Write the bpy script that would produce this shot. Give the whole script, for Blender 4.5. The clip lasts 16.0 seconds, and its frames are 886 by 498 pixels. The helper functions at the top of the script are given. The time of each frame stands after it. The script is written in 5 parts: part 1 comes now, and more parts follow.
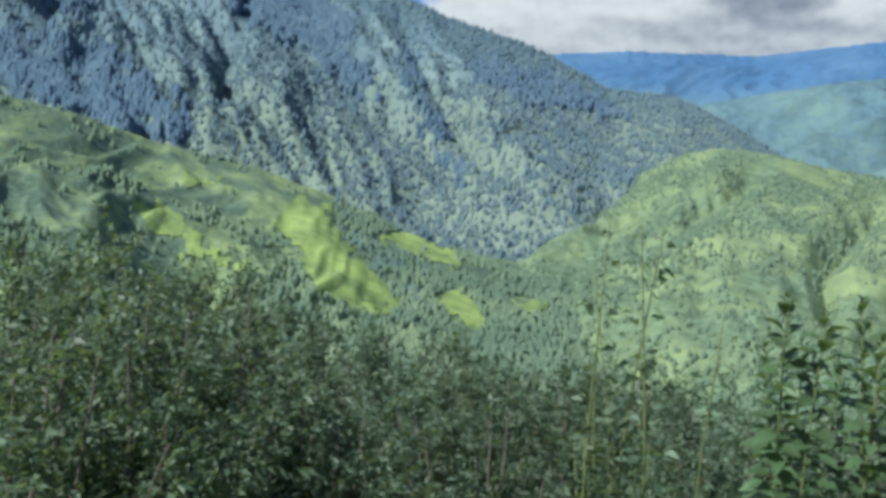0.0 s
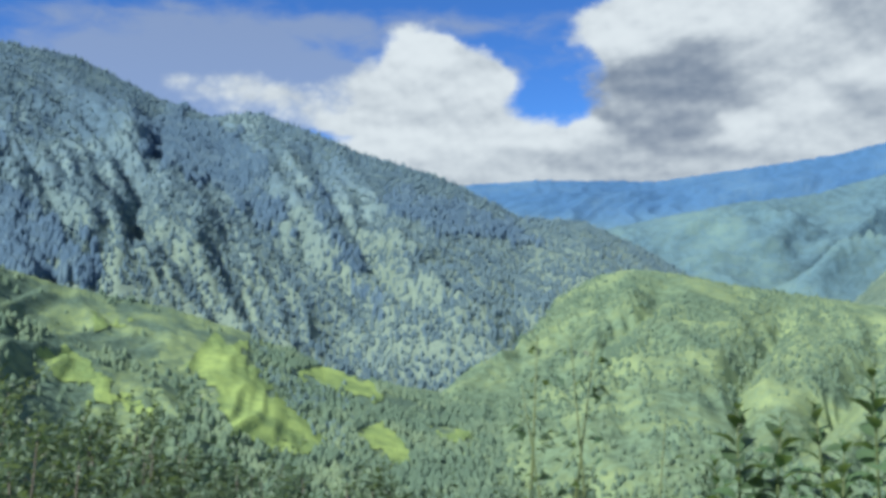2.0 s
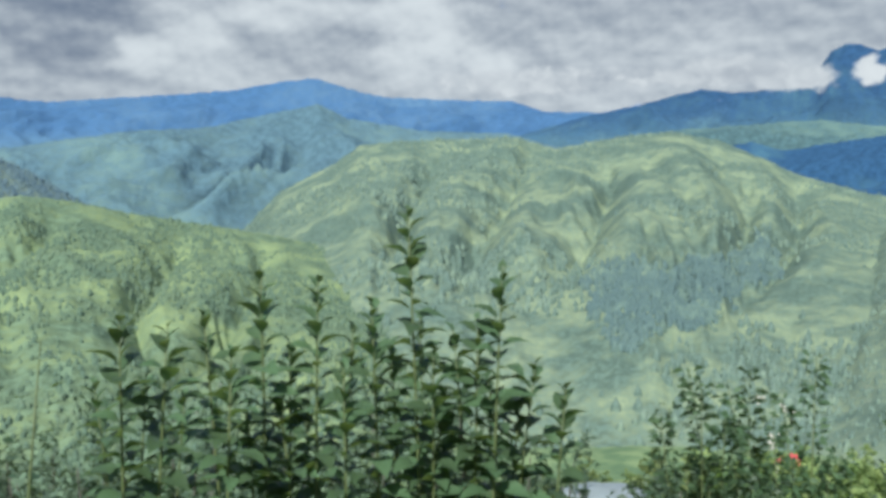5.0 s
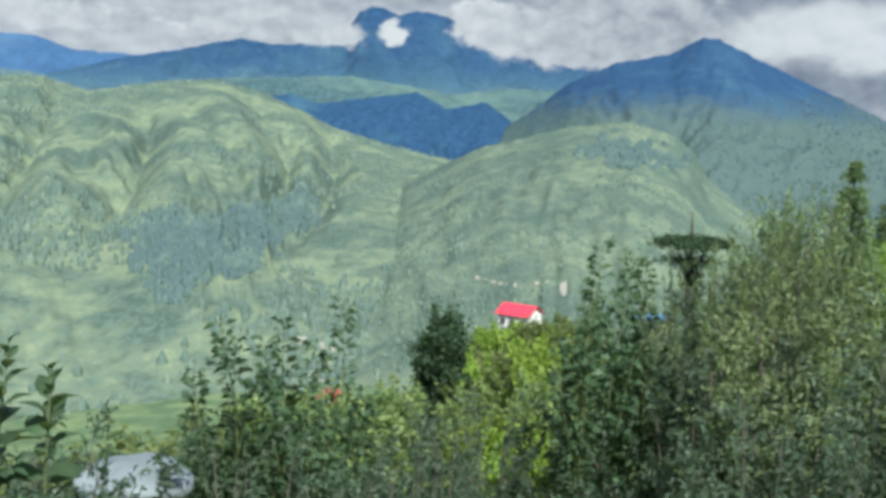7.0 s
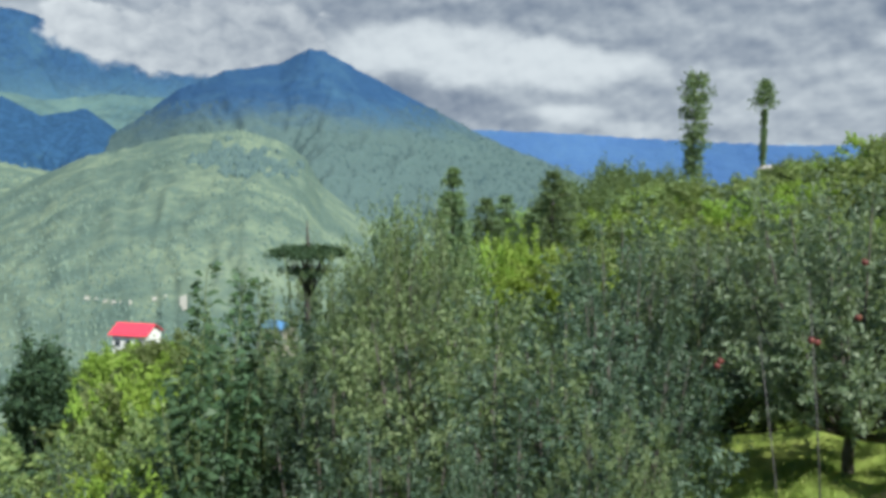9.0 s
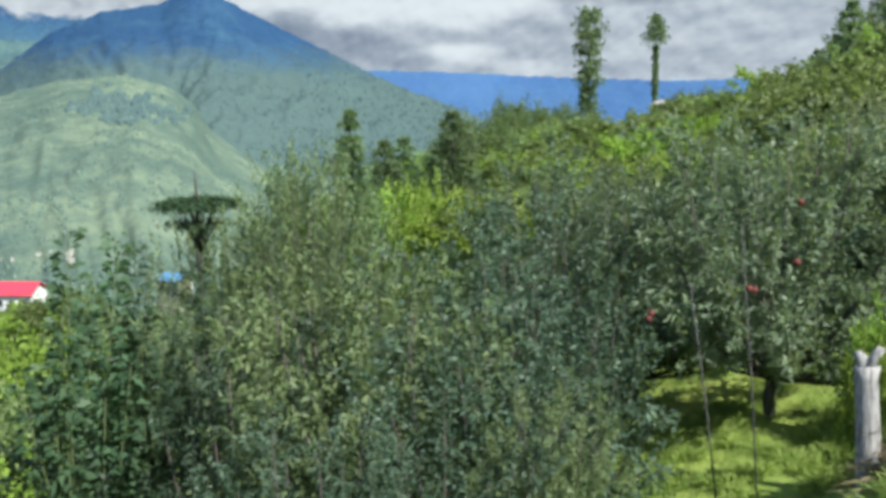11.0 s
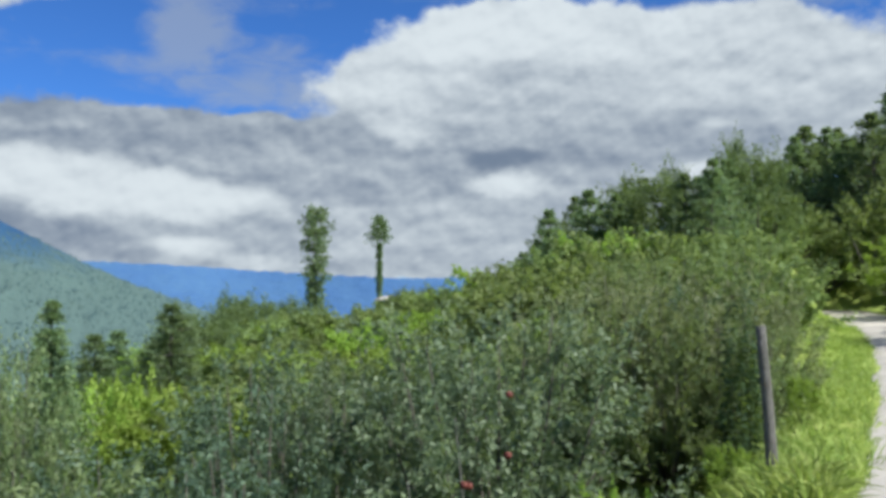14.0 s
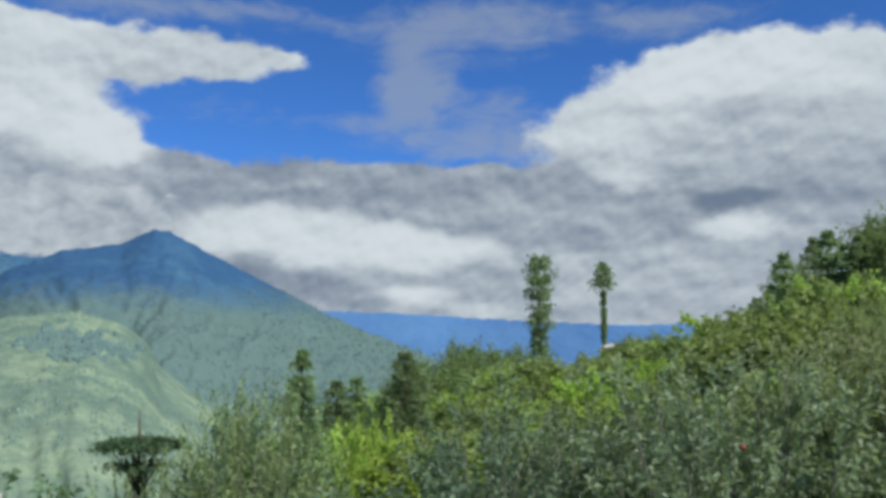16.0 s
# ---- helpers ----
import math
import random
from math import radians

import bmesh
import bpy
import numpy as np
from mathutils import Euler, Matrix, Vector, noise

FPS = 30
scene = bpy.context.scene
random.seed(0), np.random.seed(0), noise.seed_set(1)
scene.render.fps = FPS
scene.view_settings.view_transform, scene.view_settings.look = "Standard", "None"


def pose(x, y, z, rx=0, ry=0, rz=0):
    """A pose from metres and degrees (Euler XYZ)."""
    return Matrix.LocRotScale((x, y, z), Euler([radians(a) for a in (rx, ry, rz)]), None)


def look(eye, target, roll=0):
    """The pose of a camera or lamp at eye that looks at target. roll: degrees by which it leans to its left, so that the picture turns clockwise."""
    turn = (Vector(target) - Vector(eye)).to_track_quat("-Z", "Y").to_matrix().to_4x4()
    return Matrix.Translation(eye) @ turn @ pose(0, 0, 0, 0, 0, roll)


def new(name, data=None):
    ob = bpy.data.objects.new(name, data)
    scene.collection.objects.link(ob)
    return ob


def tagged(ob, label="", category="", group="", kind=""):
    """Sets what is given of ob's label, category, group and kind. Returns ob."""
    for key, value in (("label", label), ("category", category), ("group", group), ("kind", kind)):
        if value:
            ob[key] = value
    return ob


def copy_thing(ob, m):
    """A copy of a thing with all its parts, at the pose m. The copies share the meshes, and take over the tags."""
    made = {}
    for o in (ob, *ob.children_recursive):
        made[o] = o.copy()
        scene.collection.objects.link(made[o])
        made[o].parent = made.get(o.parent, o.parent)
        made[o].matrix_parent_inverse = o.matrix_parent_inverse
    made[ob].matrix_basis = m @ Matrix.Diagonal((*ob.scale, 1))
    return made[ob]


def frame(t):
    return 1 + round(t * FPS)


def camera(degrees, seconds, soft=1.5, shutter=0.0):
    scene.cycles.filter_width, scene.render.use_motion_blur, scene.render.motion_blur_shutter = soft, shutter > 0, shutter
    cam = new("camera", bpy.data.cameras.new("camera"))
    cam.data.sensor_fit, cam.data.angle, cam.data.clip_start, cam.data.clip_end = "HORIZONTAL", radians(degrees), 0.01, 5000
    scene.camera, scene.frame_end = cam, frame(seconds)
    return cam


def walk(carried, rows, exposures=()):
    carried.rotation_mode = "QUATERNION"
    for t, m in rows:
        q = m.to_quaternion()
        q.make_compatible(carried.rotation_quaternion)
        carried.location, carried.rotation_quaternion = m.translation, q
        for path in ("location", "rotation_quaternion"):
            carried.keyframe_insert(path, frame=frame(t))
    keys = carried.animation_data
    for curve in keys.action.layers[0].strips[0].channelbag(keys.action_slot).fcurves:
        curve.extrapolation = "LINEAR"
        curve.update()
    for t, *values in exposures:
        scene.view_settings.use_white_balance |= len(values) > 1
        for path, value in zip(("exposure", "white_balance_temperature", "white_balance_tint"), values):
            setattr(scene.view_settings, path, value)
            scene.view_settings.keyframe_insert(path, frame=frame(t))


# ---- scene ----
cam = camera(53.6, 16.0, soft=4.0)
# seconds, place, and turn about x, y and z
PATH = [
    (0.0, -0.003, -0.001, 1.600, 83.23, -1.52, 2.52),
    (0.5, -0.121, -0.023, 1.593, 84.61, -0.97, 3.71),
    (1.0, -0.106, 0.014, 1.600, 87.49, -0.34, 3.86),
    (1.5, -0.054, 0.148, 1.577, 90.20, 0.46, 1.67),
    (2.0, 0.006, 0.330, 1.535, 91.76, 0.75, -2.89),
    (2.5, 0.076, 0.527, 1.480, 92.04, 0.77, -9.18),
    (3.0, 0.116, 0.618, 1.459, 91.67, 0.37, -15.98),
    (3.2, 0.118, 0.628, 1.464, 91.45, 0.62, -18.75),
    (5.3, 0.203, 0.654, 1.431, 85.78, -0.82, -44.75),
    (5.5, 0.235, 0.672, 1.431, 85.02, -1.24, -47.54),
    (6.0, 0.307, 0.681, 1.422, 83.86, -1.31, -54.63),
    (6.5, 0.384, 0.722, 1.422, 83.55, -1.42, -62.28),
    (7.0, 0.541, 0.765, 1.418, 83.93, -1.19, -69.91),
    (7.5, 0.734, 0.759, 1.417, 84.37, -1.23, -77.12),
    (8.0, 1.007, 0.788, 1.411, 84.75, -1.12, -84.26),
    (8.5, 1.196, 0.795, 1.428, 85.00, -0.92, -90.26),
    (9.0, 1.344, 0.777, 1.459, 84.78, -0.31, -94.56),
    (9.2, 1.402, 0.764, 1.468, 84.51, -0.05, -95.72),
    (11.3, 2.266, 0.758, 1.465, 80.87, 1.19, -102.18),
    (11.5, 2.275, 0.746, 1.466, 81.36, 1.12, -102.99),
    (12.0, 2.278, 0.732, 1.475, 83.53, 0.79, -105.38),
    (12.5, 2.294, 0.701, 1.475, 86.32, 0.74, -108.31),
    (13.0, 2.316, 0.664, 1.468, 89.10, 0.68, -111.70),
    (13.5, 2.399, 0.583, 1.446, 91.56, 0.44, -115.40),
    (14.0, 2.438, 0.530, 1.444, 93.42, 0.23, -118.83),
    (14.5, 2.457, 0.494, 1.444, 94.74, 0.04, -120.49),
    (15.0, 2.433, 0.499, 1.443, 95.70, -0.05, -119.28),
    (15.5, 2.321, 0.581, 1.452, 96.11, 0.02, -113.25),
    (16.0, 2.053, 0.743, 1.482, 96.55, 0.23, -104.34),
]
EXPOSURES = [(0.0, 0.55), (1.5, 0.72), (2.3, 0.45), (3.0, 0.22), (5.5, 0.5), (9.0, 0.5), (11.0, 0.65), (12.8, 0.65), (14.5, 0.5), (16.0, 0.4)]
walk(cam, [(t, pose(x, y, z, rx, ry, rz)) for t, x, y, z, rx, ry, rz in PATH], EXPOSURES)

# ---------------------------------------------------------------- small tools
D2R = math.pi / 180


def polar(b, d, z=0.0, ex=0.0, ey=0.0):
    """Bearing b (degrees clockwise from +y) and distance d seen from (ex, ey)."""
    return Vector((ex + d * math.sin(b * D2R), ey + d * math.cos(b * D2R), z))


def _hash(ix, iy, seed):
    n = (ix.astype(np.int64) * 374761393 + iy.astype(np.int64) * 668265263 + seed * 974711) & 0x7FFFFFFF
    n = ((n ^ (n >> 13)) * 1274126177) & 0x7FFFFFFF
    return ((n ^ (n >> 16)) & 0xFFFF) / 65535.0


def vnoise(x, y, seed=0):
    """Smooth value noise in -1..1."""
    x, y = np.asarray(x, float), np.asarray(y, float)
    ix, iy = np.floor(x), np.floor(y)
    fx, fy = x - ix, y - iy
    fx, fy = fx * fx * fx * (fx * (fx * 6 - 15) + 10), fy * fy * fy * (fy * (fy * 6 - 15) + 10)
    a, b = _hash(ix, iy, seed), _hash(ix + 1, iy, seed)
    c, d = _hash(ix, iy + 1, seed), _hash(ix + 1, iy + 1, seed)
    return 2 * ((a * (1 - fx) + b * fx) * (1 - fy) + (c * (1 - fx) + d * fx) * fy) - 1


def fbm(x, y, octaves=4, seed=0, gain=0.5):
    out, amp = 0.0, 1.0
    for k in range(octaves):
        out = out + amp * vnoise(x * 2 ** k, y * 2 ** k, seed + 17 * k)
        amp *= gain
    return out


def ridged(x, y, octaves=4, seed=0):
    out, amp = 0.0, 1.0
    for k in range(octaves):
        out = out + amp * (1 - 2 * np.abs(vnoise(x * 2 ** k, y * 2 ** k, seed + 31 * k)))
        amp *= 0.5
    return out


def mesh_from(name, verts, faces, mats, mat_index=None, smooth=False):
    me = bpy.data.meshes.new(name)
    me.from_pydata([tuple(v) for v in verts], [], faces)
    for m in mats if isinstance(mats, (list, tuple)) else [mats]:
        me.materials.append(m)
    if mat_index is not None:
        me.polygons.foreach_set("material_index", np.asarray(mat_index, dtype=np.int32))
    if smooth:
        me.polygons.foreach_set("use_smooth", np.ones(len(me.polygons), dtype=bool))
    me.update()
    return me


def grid_mesh(name, X, Y, Z, mat, closed=False):
    """A sheet over a grid of rows and columns."""
    rows, cols = X.shape
    v = np.stack([X.ravel(), Y.ravel(), Z.ravel()], axis=1)
    i = np.arange(rows - 1)[:, None] * cols
    j = np.arange(cols if closed else cols - 1)[None, :]
    k = (j + 1) % cols
    f = np.stack([i + j, i + k, i + cols + k, i + cols + j], axis=2).reshape(-1, 4)
    me = bpy.data.meshes.new(name)
    me.vertices.add(len(v))
    me.vertices.foreach_set("co", v.ravel())
    me.loops.add(f.size)
    me.loops.foreach_set("vertex_index", f.ravel().astype(np.int32))
    me.polygons.add(len(f))
    me.polygons.foreach_set("loop_start", np.arange(0, f.size, 4, dtype=np.int32))
    me.polygons.foreach_set("use_smooth", np.ones(len(f), dtype=bool))
    me.materials.append(mat)
    me.update(calc_edges=True)
    me.validate()
    return me


def part(name, me, parent, label=""):
    ob = new(name, me)
    ob.parent = parent
    if label:
        ob["label"] = label
    return ob


def thing(name, label, category, group="", kind="", at=None):
    ob = new(name)
    ob.empty_display_size = 0.2
    if at is not None:
        ob.matrix_world = at
    return tagged(ob, label, category, group, kind)


# ---------------------------------------------------------------- nodes
class Nodes:
    """Short writing for node trees."""

    def __init__(self, tree):
        self.t = tree

    def add(self, kind, **values):
        n = self.t.nodes.new(kind)
        for k, v in values.items():
            setattr(n, k, v)
        return n

    def put(self, socket, value):
        if isinstance(value, bpy.types.NodeSocket):
            self.t.links.new(value, socket)
        else:
            socket.default_value = value

    def math(self, op, a, b=0.0, c=0.0, clamp=False):
        n = self.add("ShaderNodeMath", operation=op, use_clamp=clamp)
        for s, v in zip(n.inputs, (a, b, c)):
            self.put(s, v)
        return n.outputs[0]

    def ramp(self, x, lo, hi, a=0.0, b=1.0):
        n = self.add("ShaderNodeMapRange", interpolation_type="SMOOTHSTEP")
        for s, v in zip(n.inputs, (x, lo, hi, a, b)):
            self.put(s, v)
        return n.outputs[0]

    def mix(self, f, a, b, blend="MIX"):
        n = self.add("ShaderNodeMix", data_type="RGBA", blend_type=blend)
        self.put(n.inputs[0], f)
        for s, v in ((n.inputs[6], a), (n.inputs[7], b)):
            self.put(s, (*v, 1.0) if isinstance(v, tuple) and len(v) == 3 else v)
        return n.outputs[2]

    def noise(self, vec, scale, detail=4.0, rough=0.55, dist=0.0):
        n = self.add("ShaderNodeTexNoise")
        self.put(n.inputs["Vector"], vec)
        for k, v in (("Scale", scale), ("Detail", detail), ("Roughness", rough), ("Distortion", dist)):
            n.inputs[k].default_value = v
        return n.outputs["Fac"]


def material(name, build):
    """build(n, bsdf, where) sets the sockets of a Principled shader."""
    m = bpy.data.materials.new(name)
    m.use_nodes = True
    n = Nodes(m.node_tree)
    bsdf = m.node_tree.nodes["Principled BSDF"]
    where = n.add("ShaderNodeNewGeometry").outputs["Position"]
    bsdf.inputs["Specular IOR Level"].default_value = 0.25
    build(n, bsdf, where)
    return m


def bump(n, bsdf, height, strength, distance):
    b = n.add("ShaderNodeBump")
    b.inputs["Strength"].default_value, b.inputs["Distance"].default_value = strength, distance
    n.put(b.inputs["Height"], height)
    n.put(bsdf.inputs["Normal"], b.outputs["Normal"])

# ---------------------------------------------------------------- sky, sun
SUN_BEARING, SUN_HEIGHT = 236.0, 46.0
sun = new("sun", bpy.data.lights.new("sun", "SUN"))
sun.data.energy, sun.data.angle, sun.data.color = 4.9, 0.5 * D2R, (0.97, 0.975, 0.90)
to_sun = Vector((math.sin(SUN_BEARING * D2R) * math.cos(SUN_HEIGHT * D2R), math.cos(SUN_BEARING * D2R) * math.cos(SUN_HEIGHT * D2R), math.sin(SUN_HEIGHT * D2R)))
sun.matrix_world = look(to_sun * 50, (0, 0, 0))

world = bpy.data.worlds.new("world")
scene.world = world
world.use_nodes = True
wn = Nodes(world.node_tree)
background = world.node_tree.nodes["Background"]
sky = wn.add("ShaderNodeTexSky", sky_type="NISHITA", sun_disc=False, sun_elevation=SUN_HEIGHT * D2R, sun_rotation=SUN_BEARING * D2R, air_density=1.0, dust_density=0.4, ozone_density=3.0, altitude=2500.0)
facing = wn.add("ShaderNodeTexCoord").outputs["Generated"]
axes = wn.add("ShaderNodeSeparateXYZ")
wn.put(axes.inputs[0], facing)
bearing = wn.math("MULTIPLY", wn.math("ARCTAN2", axes.outputs[0], axes.outputs[1]), 180 / math.pi)
height = wn.math("MULTIPLY", wn.math("ARCSINE", axes.outputs[2]), 180 / math.pi)
# cumulus heaps, bank by bank from north to south-east: bearing, height, their half widths, strength, light
HEAPS_0 = [
    (1.0, 13.9, 2.0, 1.5, 1, 1), (3.3, 13.8, 0.9, 0.9, 0.8, 1), (5.6, 12.5, 1.7, 1.3, 0.9, 0.9), (2.1, 11.3, 3.9, 1.7, 1, 0.8), (-0.3, 8.1, 2.6, 1.0, 1, 0.95),
    (7.8, 8.8, 5.1, 1.1, 1, 0.95), (4.9, 7.2, 7.4, 1.1, 1, 0.75), (16.3, 15.3, 2.9, 1.7, 1, 0.95), (22.2, 15.9, 4.8, 1.7, 1, 1), (19.3, 12.8, 4.0, 2.0, 1, 0.35),
    (17.4, 9.4, 2.9, 2.0, 1, 0.4), (24.4, 12.8, 4.0, 2.0, 1, 0.75), (29.8, 14.8, 3.7, 1.7, 0.9, 0.55), (31.1, 12.1, 3.5, 1.4, 1, 0.9), (38.8, 11.9, 2.8, 1.4, 1, 1),
]
HEAPS_1 = [
    (34.5, 10.4, 4.0, 1.7, 1, 0.6), (21.8, 8.6, 2.0, 1.0, 1, 1), (25.8, 9.8, 2.0, 1.3, 1, 0.95), (12.9, 7.2, 7.4, 1.3, 1, 0.6), (29.4, 8.2, 6.6, 1.1, 1, 0.7),
    (39.4, 8.8, 4.0, 1.3, 1, 0.85), (41.0, 14.4, 2.2, 1.0, 0.75, 0.35), (39.3, 9.4, 2.2, 1.0, 1, 1), (43.9, 8.7, 1.5, 0.8, 1, 1), (30.3, 9.1, 5.1, 1.5, 1, 0.55),
    (24.0, 7.9, 4.4, 1.5, 1, 0.75), (51.5, 9.6, 4.8, 1.8, 1, 0.65), (60.4, 8.9, 5.5, 1.7, 1, 0.75), (68.6, 10.1, 7.4, 1.8, 1, 0.55), (47.8, 15.9, 22.1, 4.8, 0.9, 0.6),
]
HEAPS_2 = [
    (81.0, 8.5, 6.2, 2.0, 1, 0.6), (76.1, 7.8, 2.2, 1.3, 1, 0.8), (93.5, 8.2, 4.4, 1.2, 1, 0.97), (91.1, 5.5, 2.9, 1.0, 0.8, 0.35), (66.7, 9.0, 5.5, 2.2, 1, 0.7),
    (77.5, 8.4, 7.4, 2.2, 1, 0.5), (83.6, 8.4, 4.0, 1.7, 1, 0.5), (96.9, 6.8, 8.1, 1.2, 1, 1), (104.1, 6.0, 4.0, 1.0, 1, 1), (90.7, 7.5, 3.7, 1.0, 1, 0.9),
    (95.1, 3.8, 4.4, 1.0, 0.85, 0.4), (102.4, 3.4, 1.9, 0.9, 1, 1.05), (106.7, 2.6, 2.2, 0.5, 1, 0.95), (98.7, 10.0, 18.4, 1.5, 0.9, 0.42), (114.2, 8.2, 9.2, 2.2, 0.9, 0.5),
]
HEAPS_3 = [
    (116.0, 3.5, 7.4, 1.7, 0.9, 0.65), (120.4, 16.8, 4.0, 1.5, 1, 1), (124.9, 17.6, 3.7, 1.2, 1, 1), (130.4, 16.2, 6.6, 1.7, 1, 0.92), (136.5, 16.3, 5.5, 1.0, 1, 0.75),
    (117.0, 14.3, 4.4, 1.7, 1, 0.85), (124.8, 13.5, 8.5, 2.0, 1, 0.65), (137.5, 13.3, 9.2, 2.2, 1, 0.75), (133.9, 10.5, 9.2, 1.8, 1, 0.5), (122.6, 9.3, 2.2, 0.7, 1, 0.2),
    (122.6, 7.5, 2.3, 0.7, 1, 1.05), (115.9, 11.0, 2.2, 0.7, 1, 0.85), (130.3, 6.7, 7.4, 1.7, 0.85, 0.55), (135.9, 10.9, 1.3, 0.6, 1, 0.95), (135.6, 8.2, 1.7, 0.7, 1, 0.95),
]
HEAPS_4 = [
    (97.0, 2.9, 6.0, 0.7, 0.9, 0.5), (112.0, 2.5, 9.0, 0.7, 0.9, 0.6),
    (-9.0, 11.6, 6.5, 1.3, 0.5, 0.85), (-1.8, 10.0, 3.0, 0.6, 0.6, 0.9), (46.5, 6.7, 8.0, 1.2, 1.0, 0.7),
    (101.3, 10.7, 12.1, 0.8, 0.9, 0.5), (110.0, 9.1, 9.6, 0.7, 0.9, 0.65), (105.9, 4.5, 9.2, 1.8, 0.85, 0.55), (115.5, 4.6, 7.4, 1.8, 0.85, 0.65), (95.3, 7.4, 4.0, 1.2, 1, 0.95),
    (78.2, 14.6, 3.3, 1.8, 1, 0.95), (81.8, 12.5, 2.3, 1.8, 1, 1.05), (79.0, 10.1, 4.0, 2.0, 1, 0.55), (83.5, 9.5, 3.3, 1.8, 1, 0.6), (79.2, 7.2, 4.0, 1.3, 1, 0.75),
    (81.5, 18.1, 7.4, 1.1, 1, 0.75), (88.7, 17.9, 2.6, 0.7, 0.9, 0.75), (78.6, 18.6, 5.1, 1.0, 1, 0.95), (93.7, 18.5, 1.4, 0.5, 0.8, 0.85), (145.6, 10.7, 5.5, 2.2, 1, 0.65),
]
# thin veils of high cloud over the blue
VEILS = [
    (-14.0, 13.0, 9.0, 2.4, 1.6, 0.7), (-8.0, 12.0, 7.0, 1.5, 0.9, 0.8),
    (103.5, 20.3, 3.3, 1.8, 0.8, 0.5), (102.7, 16.6, 1.8, 1.8, 0.7, 0.5), (108.9, 21.0, 2.9, 1.5, 0.8, 0.5), (118.2, 20.4, 5.5, 1.0, 0.9, 0.5), (102.1, 16.7, 2.0, 2.0, 0.6, 0.45),
    (98.9, 14.6, 2.6, 0.6, 0.6, 0.4), (107.8, 13.4, 5.5, 1.0, 1, 0.5), (108.1, 15.7, 2.9, 1.0, 0.7, 0.5), (139.3, 18.1, 7.4, 0.8, 0.8, 0.5), (-1.4, 15.9, 14.0, 0.8, 0.8, 0.55),
    (-8.5, 11.4, 7.4, 1.7, 1, 0.8), (9.3, 13.7, 4.0, 0.7, 0.4, 0.5), (34.6, 15.6, 7.4, 1.1, 0.4, 0.5), (86.5, 21.0, 11.0, 0.8, 0.9, 0.6), (90.2, 15.0, 5.5, 0.7, 0.4, 0.6),
    (93.1, 10.5, 3.3, 0.4, 0.7, 0.8),
]


def at_angles(side, rise, depth=0.0):
    n = wn.add("ShaderNodeCombineXYZ")
    for socket, term in zip(n.inputs, (side, rise, depth)):
        wn.put(socket, term)
    return n.outputs[0]


def vec(op, a, b, c=(0.0, 0.0, 0.0)):
    n = wn.add("ShaderNodeVectorMath", operation=op)
    for socket, term in zip(n.inputs, (a, b, c)):
        wn.put(socket, term)
    return n


def billows(place, scale, detail):
    """Rounded swellings, 0 to about 1, with smaller ones on them."""
    n = wn.add("ShaderNodeTexVoronoi", feature="SMOOTH_F1", normalize=True)
    wn.put(n.inputs["Vector"], place)
    for key, term in (("Scale", scale), ("Detail", detail), ("Roughness", 0.55), ("Lacunarity", 2.2), ("Smoothness", 0.7)):
        n.inputs[key].default_value = term
    return wn.math("SUBTRACT", 1.0, n.outputs["Distance"])


def heap_sum(place, blobs):
    """The summed strength of soft heaps at a place in the sky, and the sums for their mean light."""
    total, light, square = 0.0001, 0.0, 0.0001
    for b, e, wb, we, strength, shine in blobs:
        d = vec("MULTIPLY_ADD", place, (1 / wb, 1 / we, 0.0), (-b / wb, -e / we, 0.0)).outputs["Vector"]
        w = wn.math("MULTIPLY", wn.math("POWER", 0.5, vec("DOT_PRODUCT", d, d).outputs["Value"]), strength)
        total = wn.math("ADD", w, total)
        w2 = wn.math("POWER", w, 3.0)
        light = wn.math("MULTIPLY_ADD", w2, shine, light)
        square = wn.math("ADD", w2, square)
    return total, light, square


plain = at_angles(bearing, height)
tall_plain = at_angles(bearing, wn.math("MULTIPLY", height, 1.5))
lift_plain = at_angles(wn.math("ADD", bearing, 0.25), wn.math("MULTIPLY_ADD", height, 1.5, 0.8))
curl = wn.add("ShaderNodeTexNoise")
wn.put(curl.inputs["Vector"], tall_plain)
for key, term in (("Scale", 0.26), ("Detail", 4.0), ("Roughness", 0.5)):
    curl.inputs[key].default_value = term
swirl = vec("MULTIPLY_ADD", curl.outputs["Color"], (3.6, 2.2, 0.0), (-1.8, -1.1, 0.0)).outputs["Vector"]
bent = vec("ADD", plain, swirl).outputs["Vector"]
puffs = billows(tall_plain, 0.42, 4.0)
round_here, round_above = billows(tall_plain, 0.36, 2.5), billows(lift_plain, 0.36, 2.5)
ALL_HEAPS = HEAPS_0 + HEAPS_1 + HEAPS_2 + HEAPS_3 + HEAPS_4
heaped, shine, square = heap_sum(bent, ALL_HEAPS)
# broken cloud over the rest of the sky
elsewhere = wn.math("MAXIMUM", wn.ramp(height, 20.0, 30.0), wn.math("MAXIMUM", wn.ramp(bearing, -24.0, -36.0), wn.ramp(bearing, 146.0, 156.0)))
broken = wn.math("MULTIPLY", elsewhere, wn.ramp(wn.noise(plain, 0.06, 4.0), 0.4, 0.65, 0.0, 0.9))
thick = wn.math("ADD", wn.math("ADD", heaped, broken), wn.math("MULTIPLY_ADD", puffs, 1.1, -0.77))
cover = wn.ramp(thick, 0.26, 0.62)
shine = wn.math("DIVIDE", wn.math("MULTIPLY_ADD", broken, 0.35, shine), wn.math("ADD", square, wn.math("MULTIPLY", broken, 0.5)))
relief = wn.math("MULTIPLY", wn.math("SUBTRACT", round_here, round_above), 0.95)
